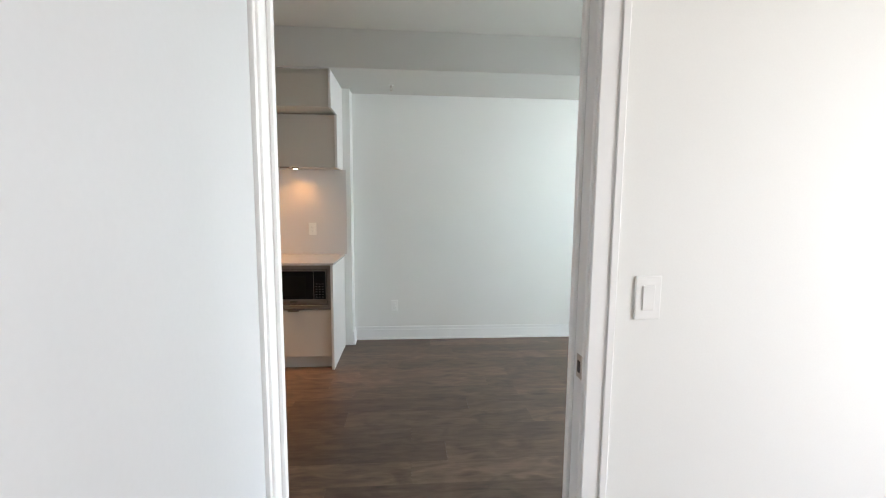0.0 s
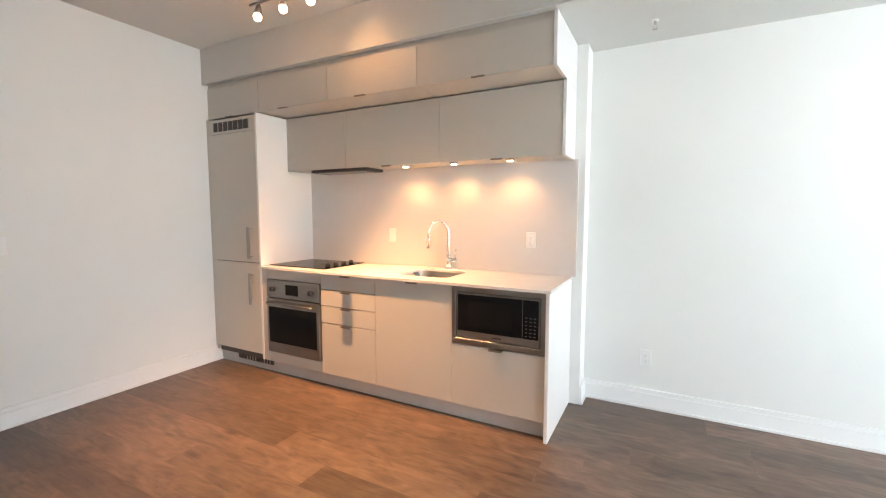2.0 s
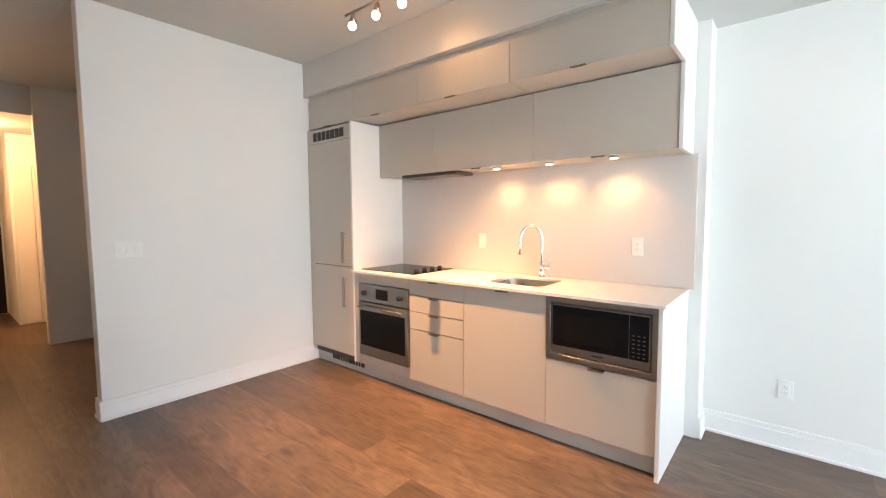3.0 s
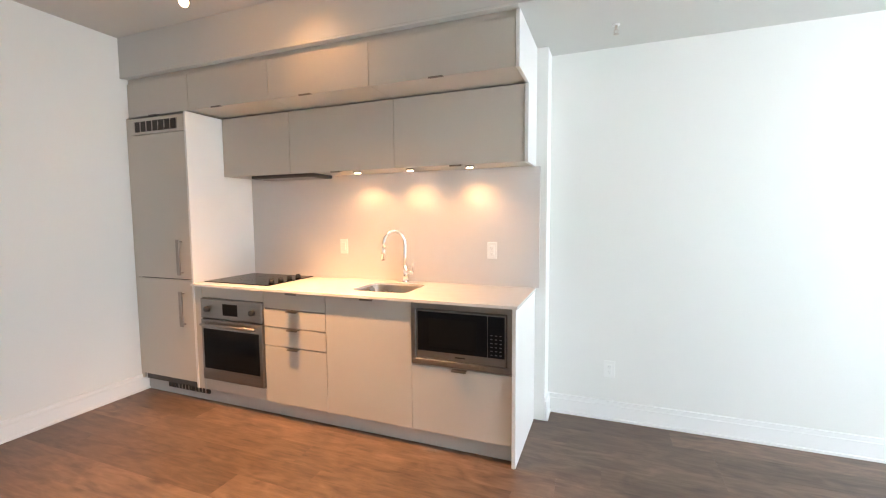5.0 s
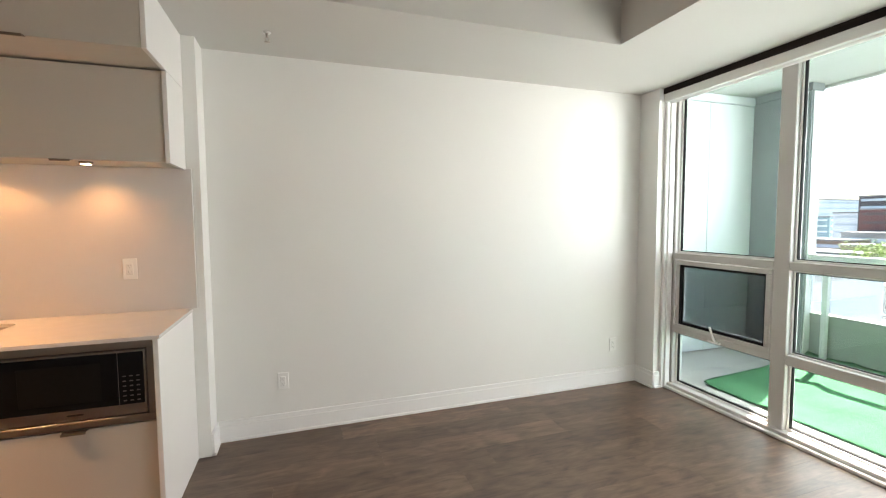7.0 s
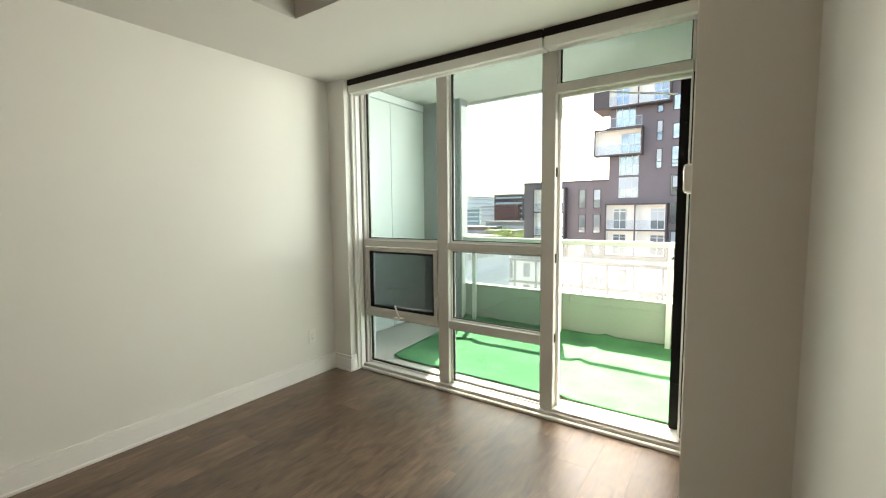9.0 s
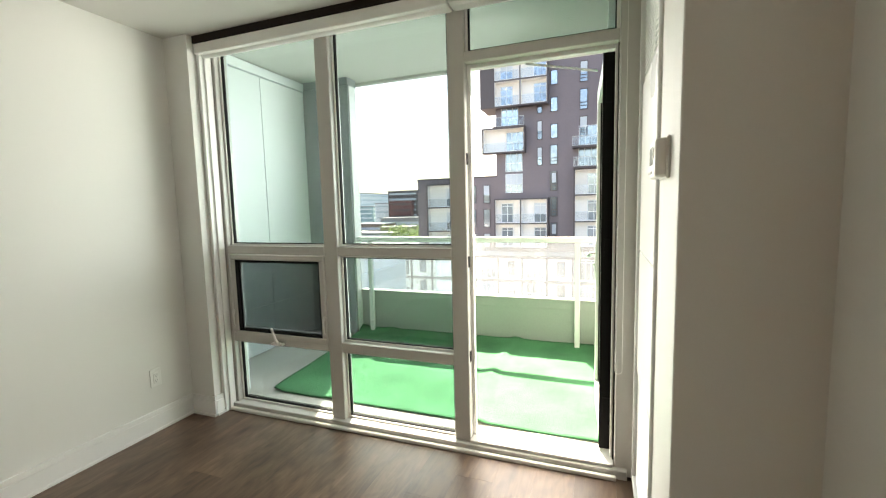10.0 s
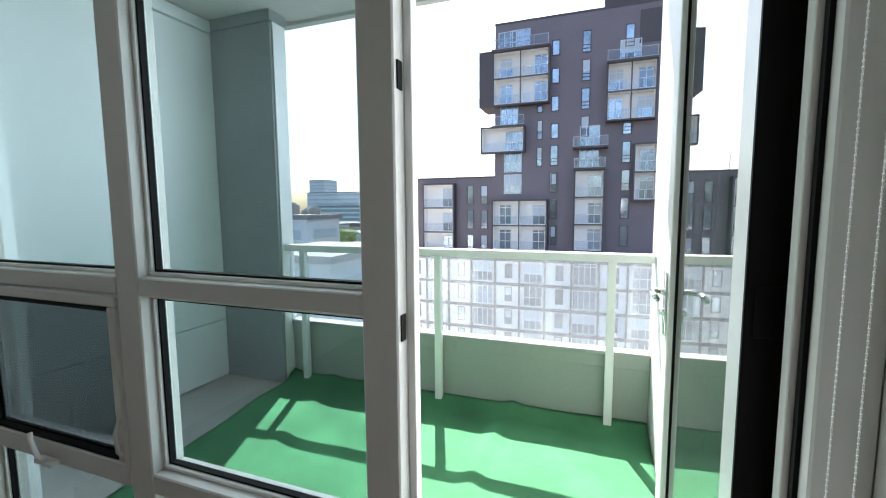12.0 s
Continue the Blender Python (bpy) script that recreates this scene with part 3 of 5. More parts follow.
box("inner_window", (mx0 + 0.115, mx1 - 0.20, KF - 0.0092, KF - 0.0075, mz0 + 0.115, mz1 - 0.085), RUBBER, face)
pad = box("keypad", (mx1 - 0.137, mx1 - 0.042, KF - 0.008, KF - 0.002, mz0 + 0.085, mz1 - 0.048), BLACKGLASS, face, "black microwave keypad")
for i in range(3):
    for j in range(6):
        kx, kz = mx1 - 0.122 + i * 0.026, mz0 + 0.10 + j * 0.022
        box("key", (kx, kx + 0.013, KF - 0.0088, KF - 0.0078, kz, kz + 0.005), KEYPRINT, mw, "", 0.0)
box("badge", (-0.285, -0.225, KF - 0.0055, KF - 0.0035, mz0 + 0.058, mz0 + 0.066), BLACK, mw)

box_end = tagged(box("end_panel", (0.048, 0.070, 4.500, KW - 0.003, 0.0, 0.892), CABW, None, "", 0.002), "white laminate end panel closing the kitchen run", "panel")
tk = tagged(box("toe_kick", (WW, 0.048, KF + 0.052, KF + 0.07, 0.0, 0.11), ALU, None, "", 0.001), "grey recessed toe-kick under the base cabinets", "toe kick")

# worktop with a cut-out for the sink
top_z0, top_z1 = 0.893, 0.910
counter = thing("worktop", (-1.08, 4.8, 0.9), "white quartz worktop on the base cabinets", "worktop")
def worktop_mesh(x0, x1, y0, y1, z0, z1, cx, cy, hx, hy):
    """A slab with a rounded opening at cx, cy."""
    corners = [(x0, y0), (x1, y0), (x1, y1), (x0, y1)]
    angles = sorted([2 * math.pi * k / 64 for k in range(64)] + [math.atan2(y - cy, x - cx) % (2 * math.pi) for x, y in corners])
    bm = bmesh.new()
    loops = {"it": [], "ib": [], "ot": [], "ob": []}
    for a in angles:
        c, sn = math.cos(a), math.sin(a)
        q = (abs(c / hx) ** 7 + abs(sn / hy) ** 7) ** (-1 / 7)
        far_ = min(((x1 if c > 0 else x0) - cx) / c if abs(c) > 1e-9 else 1e9, ((y1 if sn > 0 else y0) - cy) / sn if abs(sn) > 1e-9 else 1e9)
        for key, r, z in (("it", q, z1), ("ib", q, z0), ("ot", far_, z1), ("ob", far_, z0)):
            loops[key].append(bm.verts.new((cx + r * c, cy + r * sn, z)))
    n = len(angles)
    for p, q_ in (("it", "ot"), ("ot", "ob"), ("ob", "ib"), ("ib", "it")):
        for k in range(n):
            bm.faces.new((loops[p][k], loops[p][(k + 1) % n], loops[q_][(k + 1) % n], loops[q_][k]))
    return bm


part("slab", worktop_mesh(FR, 0.078, 4.490, KW - 0.015, top_z0, top_z1, -0.8625, 4.8225, 0.203, 0.183), QUARTZ, counter)
splash = structure("backsplash", [(FR, 0.098, 5.11, KW - 0.001, 0.911, 1.712)], SPLASH, "pale grey stone backsplash slab", "backsplash")

sink = thing("sink", (-0.86, 4.82, 0.72), "undermount stainless steel sink", "sink")
bm = bmesh.new()
N = 40
def rrect(cx, cy, hx, hy, r, k):
    a = 2 * math.pi * k / N
    c, s = math.cos(a), math.sin(a)
    e = 7.0
    q = (abs(c) ** e + abs(s) ** e) ** (-1 / e)
    return cx + hx * c * q, cy + hy * s * q
levels = ((0.0, 0.902), (0.0, 0.89), (0.008, 0.78), (0.03, 0.735), (0.08, 0.722))
rings = []
for inset, z in levels:
    rings.append([bm.verts.new((*rrect(-0.8625, 4.8225, 0.207 - inset, 0.187 - inset, 0, k), z)) for k in range(N)])
for a, b in zip(rings, rings[1:]):
    for k in range(N):
        bm.faces.new((a[k], a[(k + 1) % N], b[(k + 1) % N], b[k]))
bm.faces.new(rings[-1])
part("bowl", bm, SINKS, sink, "", True)
bm = bmesh.new()
add_cyl(bm, (-0.862, 4.84, 0.722), (-0.862, 4.84, 0.728), 0.04, 0.036, 24)
part("drain", bm, CHROME, sink, "chrome drain", True)

faucet = thing("faucet", (-0.862, 5.065, 0.91), "chrome gooseneck pull-down kitchen faucet", "faucet")
bm = bmesh.new()
add_cyl(bm, (-0.862, 5.065, 0.910), (-0.862, 5.065, 0.918), 0.027, 0.025, 24)
add_cyl(bm, (-0.862, 5.065, 0.918), (-0.862, 5.065, 1.03), 0.021, 0.019, 24)
part("base", bm, CHROME, faucet, "", True)
fd = Vector((-0.75, -0.66, 0)).normalized()
pts = [(-0.862, 5.065, 1.02), (-0.862, 5.065, 1.10), (-0.862, 5.065, 1.19)]
for i in range(1, 15):
    a = math.pi * i / 14 * 1.04
    pts.append((-0.862 + fd.x * 0.078 * (1 - math.cos(a)), 5.065 + fd.y * 0.078 * (1 - math.cos(a)), 1.19 + 0.095 * math.sin(a)))
bm = bmesh.new()
add_tube(bm, pts, 0.0115, 14)
part("neck", bm, CHROME, faucet, "", True)
tip = Vector(pts[-1])
bm = bmesh.new()
add_tube(bm, [tip + Vector((0, 0, 0.004)), tip + Vector((-0.002, -0.002, -0.03)), tip + Vector((-0.006, -0.005, -0.095))], [0.014, 0.0165, 0.0155], 16)
part("spray_head", bm, CHROME, faucet, "", True)
bm = bmesh.new()
add_cyl(bm, tip + Vector((-0.006, -0.005, -0.094)), tip + Vector((-0.0063, -0.0053, -0.100)), 0.0135, 0.0125, 16)
part("nozzle", bm, BLACK, faucet, "black rubber nozzle", True)
bm = bmesh.new()
add_cyl(bm, (-0.86, 5.065, 0.985), (-0.795, 5.06, 0.985), 0.0145, 0.0135, 18)
add_cyl(bm, (-0.805, 5.06, 0.99), (-0.792, 5.055, 1.075), 0.0048, 0.004, 10)
part("lever", bm, CHROME, faucet, "", True)

cook = thing("cooktop", (-2.0, 4.8, 0.911), "black glass electric cooktop with four knobs", "cooktop")
box("glass_top", (-2.31, -1.695, 4.585, 5.07, 0.9105, 0.917), BLACKGLASS, cook, "", 0.002)
RING = material("burner_marking", (0.09, 0.09, 0.095), 0.15, vary=0.05, bump=0.0)
for bx_, by_, br in ((-2.18, 4.71, 0.075), (-2.18, 4.94, 0.095), (-1.93, 4.71, 0.095), (-1.93, 4.94, 0.075)):
    bm = bmesh.new()
    o, i_ = [], []
    for k in range(40):
        a = 2 * math.pi * k / 40
        o.append(bm.verts.new((bx_ + br * math.cos(a), by_ + br * math.sin(a), 0.9174)))
        i_.append(bm.verts.new((bx_ + (br - 0.003) * math.cos(a), by_ + (br - 0.003) * math.sin(a), 0.9174)))
    for k in range(40):
        bm.faces.new((o[k], o[(k + 1) % 40], i_[(k + 1) % 40], i_[k]))
    part("burner_ring", bm, RING, cook)
for ky in (4.68, 4.775, 4.87, 4.965):
    bm = bmesh.new()
    add_cyl(bm, (-1.755, ky, 0.917), (-1.755, ky, 0.939), 0.021, 0.018, 20)
    add_box(bm, -1.759, -1.751, ky - 0.019, ky + 0.019, 0.937, 0.945, 0.001)
    part("knob", bm, BLACK, cook, "black cooktop knob", True)

# upper cabinets
UX = (FR, -1.680, -0.819, 0.048)
for i in range(3):
    u = thing("wall_cabinet", ((UX[i] + UX[i + 1]) / 2, 4.96, 1.715), "beige wall cabinet with flat lift-up door", "cabinet", "wall cabinets")
    box("body", (UX[i] + 0.001, UX[i + 1] - 0.001, 4.83 + PF + 0.002, KW - 0.005, 1.714, 2.148), CAB, u)
    dr = front("door", UX[i], UX[i + 1], 1.710, 2.163, u, 4.83)
    if i:
        pull((-1.268, -0.378)[i - 1], 1.708, dr, 0.08, False, 4.83)
tagged(box("upper_end_panel", (0.048, 0.070, 4.824, KW - 0.003, 1.708, 2.162), CABW, None, "", 0.0015), "white laminate side panel of the wall cabinets", "panel")
TX = (WW, FR, -1.600, -0.834, 0.050)
for i in range(4):
    u = thing("top_cabinet", ((TX[i] + TX[i + 1]) / 2, 4.8, 2.12), "beige bridging cabinet below the ceiling drop", "cabinet", "top cabinets")
    box("body", (TX[i] + 0.001, TX[i + 1] - 0.001, KF + 0.025 + PF + 0.002, KW - 0.005, 2.172, 2.42), CAB, u)
    dr = front("door", TX[i], TX[i + 1], 2.166, 2.424, u, KF + 0.025)
    pull((-2.68, -2.043, -1.286, -0.395)[i], 2.164, dr, 0.085, False, KF + 0.025)
tagged(box("top_end_panel", (0.050, 0.071, KF + 0.022, KW - 0.003, 2.164, LOW - 0.001), CABW, None, "", 0.0015), "white laminate side panel of the top cabinets", "panel")
tagged(box("scribe_filler", (WW, 0.050, KF + 0.036, KF + 0.06, 2.424, LOW), CAB, None, "", 0.001), "beige recessed filler strip above the top cabinets", "filler")
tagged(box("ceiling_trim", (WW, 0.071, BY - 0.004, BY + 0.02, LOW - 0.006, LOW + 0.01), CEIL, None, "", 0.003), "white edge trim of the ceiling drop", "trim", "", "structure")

hood = thing("range_hood", (-1.78, 4.95, 1.69), "dark built-in range hood under the wall cabinet", "range hood")
box("hood_body", (-2.08, -1.485, 4.852, 5.08, 1.688, 1.712), DARKVENT, hood, "", 0.006)
box("filter", (-2.03, -1.535, 4.87, 5.05, 1.685, 1.689), STEEL, hood)

for ux in UNDER_X:
    pl = thing("puck_light", (ux, 4.905, 1.705), "small round warm under-cabinet light, lit", "light", "under-cabinet lights")
    bm = bmesh.new()
    add_cyl(bm, (ux, 4.905, 1.711), (ux, 4.905, 1.700), 0.029, 0.026, 24)
    part("rim", bm, NICKEL, pl, "", True)
    bm = bmesh.new()
    add_cyl(bm, (ux, 4.905, 1.7005), (ux, 4.905, 1.6975), 0.021, seg=20)
    part("lens", bm, PUCK, pl, "glowing warm lens")

# track light
TC = sum(HEADS_X) / 4
track = thing("track_light", (TC, HEAD_Y + 0.02, HIGH), "ceiling track light with warm lit spot heads", "track light")
bm = bmesh.new()
add_tube(bm, [(HEADS_X[0] - 0.09, HEAD_Y + 0.02, HIGH - 0.055), (HEADS_X[-1] + 0.09, HEAD_Y + 0.02, HIGH - 0.055)], 0.010, 12)
part("bar", bm, NICKEL, track, "", True)
bm = bmesh.new()
add_cyl(bm, (TC, HEAD_Y + 0.02, HIGH), (TC, HEAD_Y + 0.02, HIGH - 0.02), 0.06, 0.058, 28)
add_cyl(bm, (TC, HEAD_Y + 0.02, HIGH - 0.02), (TC, HEAD_Y + 0.02, HIGH - 0.055), 0.008, seg=12)
part("canopy", bm, NICKEL, track, "", True)
for hx in HEADS_X:
    bm = bmesh.new()
    add_cyl(bm, (hx, HEAD_Y + 0.02, HIGH - 0.058), (hx, HEAD_Y + 0.01, HEAD_Z + 0.065), 0.006, seg=10)
    add_cyl(bm, (hx, HEAD_Y + 0.012, HEAD_Z + 0.075), (hx, HEAD_Y + 0.004, HEAD_Z + 0.022), 0.016, 0.027, 18)
    h_ = part("head", bm, NICKEL, track, "", True)
    bm = bmesh.new()
    bmesh.ops.create_uvsphere(bm, u_segments=18, v_segments=12, radius=0.026, matrix=Matrix.Translation((hx, HEAD_Y, HEAD_Z + 0.004)))
    part("bulb", bm, BULB, h_, "glowing warm bulb", True)

# sprinkler on the dropped ceiling
spr = thing("sprinkler", (0.535, 4.95, LOW), "small white ceiling sprinkler head", "sprinkler")
bm = bmesh.new()
add_cyl(bm, (0.535, 4.95, LOW), (0.535, 4.95, LOW - 0.006), 0.022, 0.018, 20)
part("escutcheon", bm, WHITEPL, spr, "", True)
bm = bmesh.new()
add_cyl(bm, (0.535, 4.95, LOW - 0.006), (0.535, 4.95, LOW - 0.028), 0.008, 0.006, 12)
for s in (-1, 1):
    add_tube(bm, [(0.535 + s * 0.005, 4.95, LOW - 0.026), (0.535 + s * 0.012, 4.95, LOW - 0.036), (0.535, 4.95, LOW - 0.052)], 0.002, 6)
add_cyl(bm, (0.535, 4.95, LOW - 0.052), (0.535, 4.95, LOW - 0.055), 0.015, seg=16)
part("deflector", bm, NICKEL, spr, "", True)

# ---- hall ----
hd = thing("closet_door", (-7.08, 3.1, 0), "cream painted closet door lit warmly in the hall", "door")
box("panel", (-7.098, -7.073, 2.93, 3.11, 0.01, 2.05), CREAM, hd)
box("panel", (-7.093, -7.068, 3.115, 3.45, 0.01, 2.05), CREAM, hd)
ed = thing("entrance_door", (-8.23, 2.7, 0), "dark espresso entrance door with a lever handle", "door")
box("door_leaf", (-8.248, -8.22, 2.30, 2.88, 0.01, 2.05), ENTRY, ed)
bm = bmesh.new()
add_cyl(bm, (-8.22, 2.83, 1.0), (-8.175, 2.83, 1.0), 0.011, seg=12)
add_cyl(bm, (-8.18, 2.835, 1.0), (-8.18, 2.72, 1.0), 0.009, seg=12)
add_cyl(bm, (-8.22, 2.83, 1.0), (-8.215, 2.83, 1.0), 0.026, seg=18)
part("door_handle", bm, NICKEL, ed, "nickel lever handle", True)

# ---- window wall ----
win = thing("window_1", (WX, 4.2, 0), "floor-to-ceiling aluminium window beside the balcony door", "window", "", "structure")
Z0, ZT = 0.0, LOW - 0.002
D0, D1 = WX - 0.005, WX + 0.10
VERT = ((5.045, 5.10), (4.178, 4.272), (3.357, 3.447), (2.525, 2.610))
for y0, y1 in VERT:
    box("mullion", (D0, D1, y0, y1, Z0, ZT), ALU, win, "", 0.004)
box("sill", (D0 - 0.03, D1 + 0.02, 2.55, 5.10, -0.01, 0.045), ALU, win, "", 0.004)
box("sill_step", (D0 - 0.055, D0 - 0.03, 2.60, 5.09, 0.0, 0.022), ALUW, win, "", 0.004)
box("head_rail", (D0, D1, 2.55, 5.10, 2.41, ZT), ALU, win, "", 0.004)


def light_frame(y0, y1, z0, z1, w=0.012, sash=True, inset=0.03):
    """A glazed light: four slim beads, black gaskets and a pane."""
    a0, a1 = WX + inset, WX + inset + 0.04
    for b in ((y0, y1, z0, z0 + w), (y0, y1, z1 - w, z1), (y0, y0 + w, z0 + w, z1 - w), (y1 - w, y1, z0 + w, z1 - w)):
        box("bead", (a0, a1, *b), ALUW, win, "", 0.002)
    g = 0.006
    q0, q1, r0, r1 = y0 + w, y1 - w, z0 + w, z1 - w
    for b in ((q0, q1, r0, r0 + g), (q0, q1, r1 - g, r1), (q0, q0 + g, r0 + g, r1 - g), (q1 - g, q1, r0 + g, r1 - g)):
        box("gasket", (a0 + 0.010, a0 + 0.030, *b), RUBBER, win, "", 0.0)
    p = box("pane", (a0 + 0.018, a0 + 0.024, q0, q1, r0, r1), GLASS, win, "clear green-tinted glass", 0.0)
    p.visible_shadow = False
    return p


for y0, y1 in ((4.272, 5.045), (3.447, 4.178)):
    box("transom", (D0, D1, y0, y1, 1.082, 1.136), ALU, win, "", 0.004)
    box("transom", (D0, D1, y0, y1, 0.477, 0.540), ALU, win, "", 0.004)
    light_frame(y0, y1, 1.136, 2.41)
    light_frame(y0, y1, 0.045, 0.477)
light_frame(3.447, 4.178, 0.540, 1.082)
box("door_transom", (D0, D1, 2.615, 3.357, 2.10, 2.152), ALU, win, "", 0.004)
light_frame(2.615, 3.357, 2.152, 2.41)
# awning sash
aw = thing("awning_window", (WX, 4.65, 0.525), "hinged awning window with a crank handle, closed", "window")
ay0, ay1, az0, az1 = 4.280, 5.026, 0.520, 1.076
for b in ((ay0, ay1, az0, az0 + 0.036), (ay0, ay1, az1 - 0.034, az1), (ay0, ay0 + 0.034, az0 + 0.036, az1 - 0.034), (ay1 - 0.034, ay1, az0 + 0.036, az1 - 0.034)):
    box("sash_bar", (WX - 0.012, WX + 0.045, *b), ALU, aw, "", 0.004)
q = (ay0 + 0.034, ay1 - 0.034, az0 + 0.036, az1 - 0.034)
for b in ((q[0], q[1], q[2], q[2] + 0.010), (q[0], q[1], q[3] - 0.016, q[3]), (q[0], q[0] + 0.010, q[2] + 0.010, q[3] - 0.016), (q[1] - 0.010, q[1], q[2] + 0.010, q[3] - 0.016)):
    box("gasket", (WX - 0.004, WX + 0.05, *b), RUBBER, aw, "black rubber gasket", 0.0)
for b in ((q[0] + 0.010, q[1] - 0.010, q[2] + 0.010, q[2] + 0.020), (q[0] + 0.010, q[0] + 0.020, q[2] + 0.020, q[3] - 0.016), (q[1] - 0.020, q[1] - 0.010, q[2] + 0.020, q[3] - 0.016)):
    box("inner_bead", (WX + 0.022, WX + 0.05, *b), ALUW, aw, "", 0.001)
aw_p = box("pane", (WX + 0.03, WX + 0.036, q[0], q[1], q[2], q[3]), GLASS, aw, "clear tinted glass", 0.0)
aw_p.visible_shadow = False
scr = box('insect_screen', (WX + 0.016, WX + 0.017, q[0], q[1], q[2], q[3]), SCREEN, aw, 'fine dark insect screen', 0.0)
scr.visible_shadow = False
bm = bmesh.new()
add_box(bm, WX - 0.04, WX - 0.01, 4.61, 4.70, 0.487, 0.505, 0.005, 2)
add_tube(bm, [(WX - 0.03, 4.645, 0.50), (WX - 0.052, 4.645, 0.53), (WX - 0.058, 4.66, 0.585), (WX - 0.052, 4.675, 0.605)], [0.009, 0.008, 0.007, 0.008], 10)
part("crank_handle", bm, WHITEPL, aw, "white folding crank handle", True)
for ly, s in ((4.290, 1), (5.016, -1)):
    bm = bmesh.new()
    add_tube(bm, [(WX - 0.014, ly, 0.70), (WX - 0.030, ly, 0.66), (WX - 0.026, ly, 0.60), (WX - 0.014, ly, 0.585)], 0.006, 8)
    part("sash_lock", bm, ALU, aw, "grey locking lever", True)
# strike keepers on the mullion beside the door
for kz in (0.53, 1.06, 1.612):
    tagged(box("lock_keeper", (WX + 0.01, WX + 0.032, 3.3535, 3.3575, kz - 0.03, kz + 0.03), RUBBER, None, "", 0.0), "black lock keeper on the aluminium door jamb", "lock keeper", "lock keepers")
box("door_stop", (WX + 0.045, WX + 0.075, 3.338, 3.357, 0.045, 2.10), ALUW, win, "", 0.002)
box("door_stop", (WX + 0.045, WX + 0.075, 2.615, 2.63, 0.045, 2.10), ALUW, win, "", 0.002)
box("door_stop", (WX + 0.045, WX + 0.075, 2.63, 3.338, 2.08, 2.10), ALUW, win, "", 0.002)
box("jamb_gasket", (WX + 0.076, WX + 0.084, 2.610, 2.624, 0.062, 2.10), RUBBER, win, "black weather strip", 0.0)
box("jamb_gasket", (WX + 0.028, WX + 0.044, 2.610, 2.618, 0.062, 2.10), RUBBER, win, "black weather strip", 0.0)
box("threshold", (WX - 0.02, WX + 0.14, 2.615, 3.357, 0.045, 0.062), ALUW, win, "", 0.003)

# the balcony door, swung out
bd = thing("balcony_door", (0, 0, 0), "white aluminium glass balcony door swung open outwards", "door")
DW, DT = 0.765, 0.052
ALUD = ALUW
box("stile", (0, 0.085, 0, DT, 0.07, 2.085), ALUD, bd, "", 0.003)
far = box("stile", (DW - 0.085, DW, 0, DT, 0.07, 2.085), ALUD, bd, "", 0.003)
box("rail", (0.085, DW - 0.085, 0, DT, 0.07, 0.16), ALUD, bd, "", 0.003)
box("rail", (0.085, DW - 0.085, 0, DT, 1.995, 2.085), ALUD, bd, "", 0.003)
box("edge_gasket", (-0.008, 0.0, -0.010, DT + 0.004, 0.07, 2.085), RUBBER, bd, "black weather-stripped door edge", 0.0)
for b in ((0.085, 0.093, 0.16, 1.995), (DW - 0.093, DW - 0.085, 0.16, 1.995)):
    box("gasket", (b[0], b[1], 0.018, DT - 0.018, b[2], b[3]), RUBBER, bd, "", 0.0)
dp = box("pane", (0.085, DW - 0.085, 0.022, 0.03, 0.16, 1.995), CLEAR, bd, "clear glass", 0.0)
dp.visible_shadow = False
for s, y in ((1, DT), (-1, 0.0)):
    bm = bmesh.new()
    add_box(bm, DW - 0.062, DW - 0.028, min(y, y + s * 0.008), max(y, y + s * 0.008), 0.87, 1.10, 0.003)
    add_cyl(bm, (DW - 0.045, y, 1.026), (DW - 0.045, y + s * 0.05, 1.026), 0.011, seg=14)
    add_tube(bm, [(DW - 0.045, y + s * 0.047, 1.026), (DW - 0.09, y + s * 0.053, 1.028), (DW - 0.165, y + s * 0.05, 1.023)], [0.011, 0.010, 0.009], 12)
    add_cyl(bm, (DW - 0.045, y, 0.955), (DW - 0.045, y + s * 0.02, 0.955), 0.012, seg=14)
    part("lever_handle", bm, CHROME, far, "chrome lever handle with lock", True)
for hz in (0.30, 1.13, 1.90):
    bm = bmesh.new()
    add_cyl(bm, (-0.012, -0.014, hz - 0.055), (-0.012, -0.014, hz + 0.055), 0.009, seg=12)
    add_box(bm, -0.014, -0.006, -0.012, 0.04, hz - 0.05, hz + 0.05, 0.001)
    part("hinge", bm, RUBBER, bd, "black door hinge", False)
bd.matrix_basis = pose(3.715, 2.628, 0.0, 0, 0, 2.6)
clo = thing("door_closer", (3.69, 2.9, 2.07), "slim white door closer arm under the head", "door closer")
bm = bmesh.new()
add_tube(bm, [(3.66, 3.05, 2.07), (3.83, 2.71, 2.04)], 0.006, 8)
part("arm", bm, ALUW, clo, "", True)

# blinds
for y0, y1 in ((3.41, 5.095), (2.56, 3.40)):
    bl = thing("roller_blind", (3.51, (y0 + y1) / 2, 2.45), "rolled-up white roller blind with a dark top track", "blind", "roller blinds")
    box("track", (3.485, 3.592, y0, y1, 2.415, LOW - 0.001), ENTRY, bl, "dark brown top track", 0.001)
    box("cassette", (3.492, 3.592, y0, y1, 2.352, 2.415), ALUW, bl, "", 0.004)
    bm = bmesh.new()
    add_cyl(bm, (3.55, y0 + 0.02, 2.37), (3.55, y1 - 0.02, 2.37), 0.03, seg=20)
    part("fabric_roll", bm, WHITEPL, bl, "rolled white blind fabric", True)


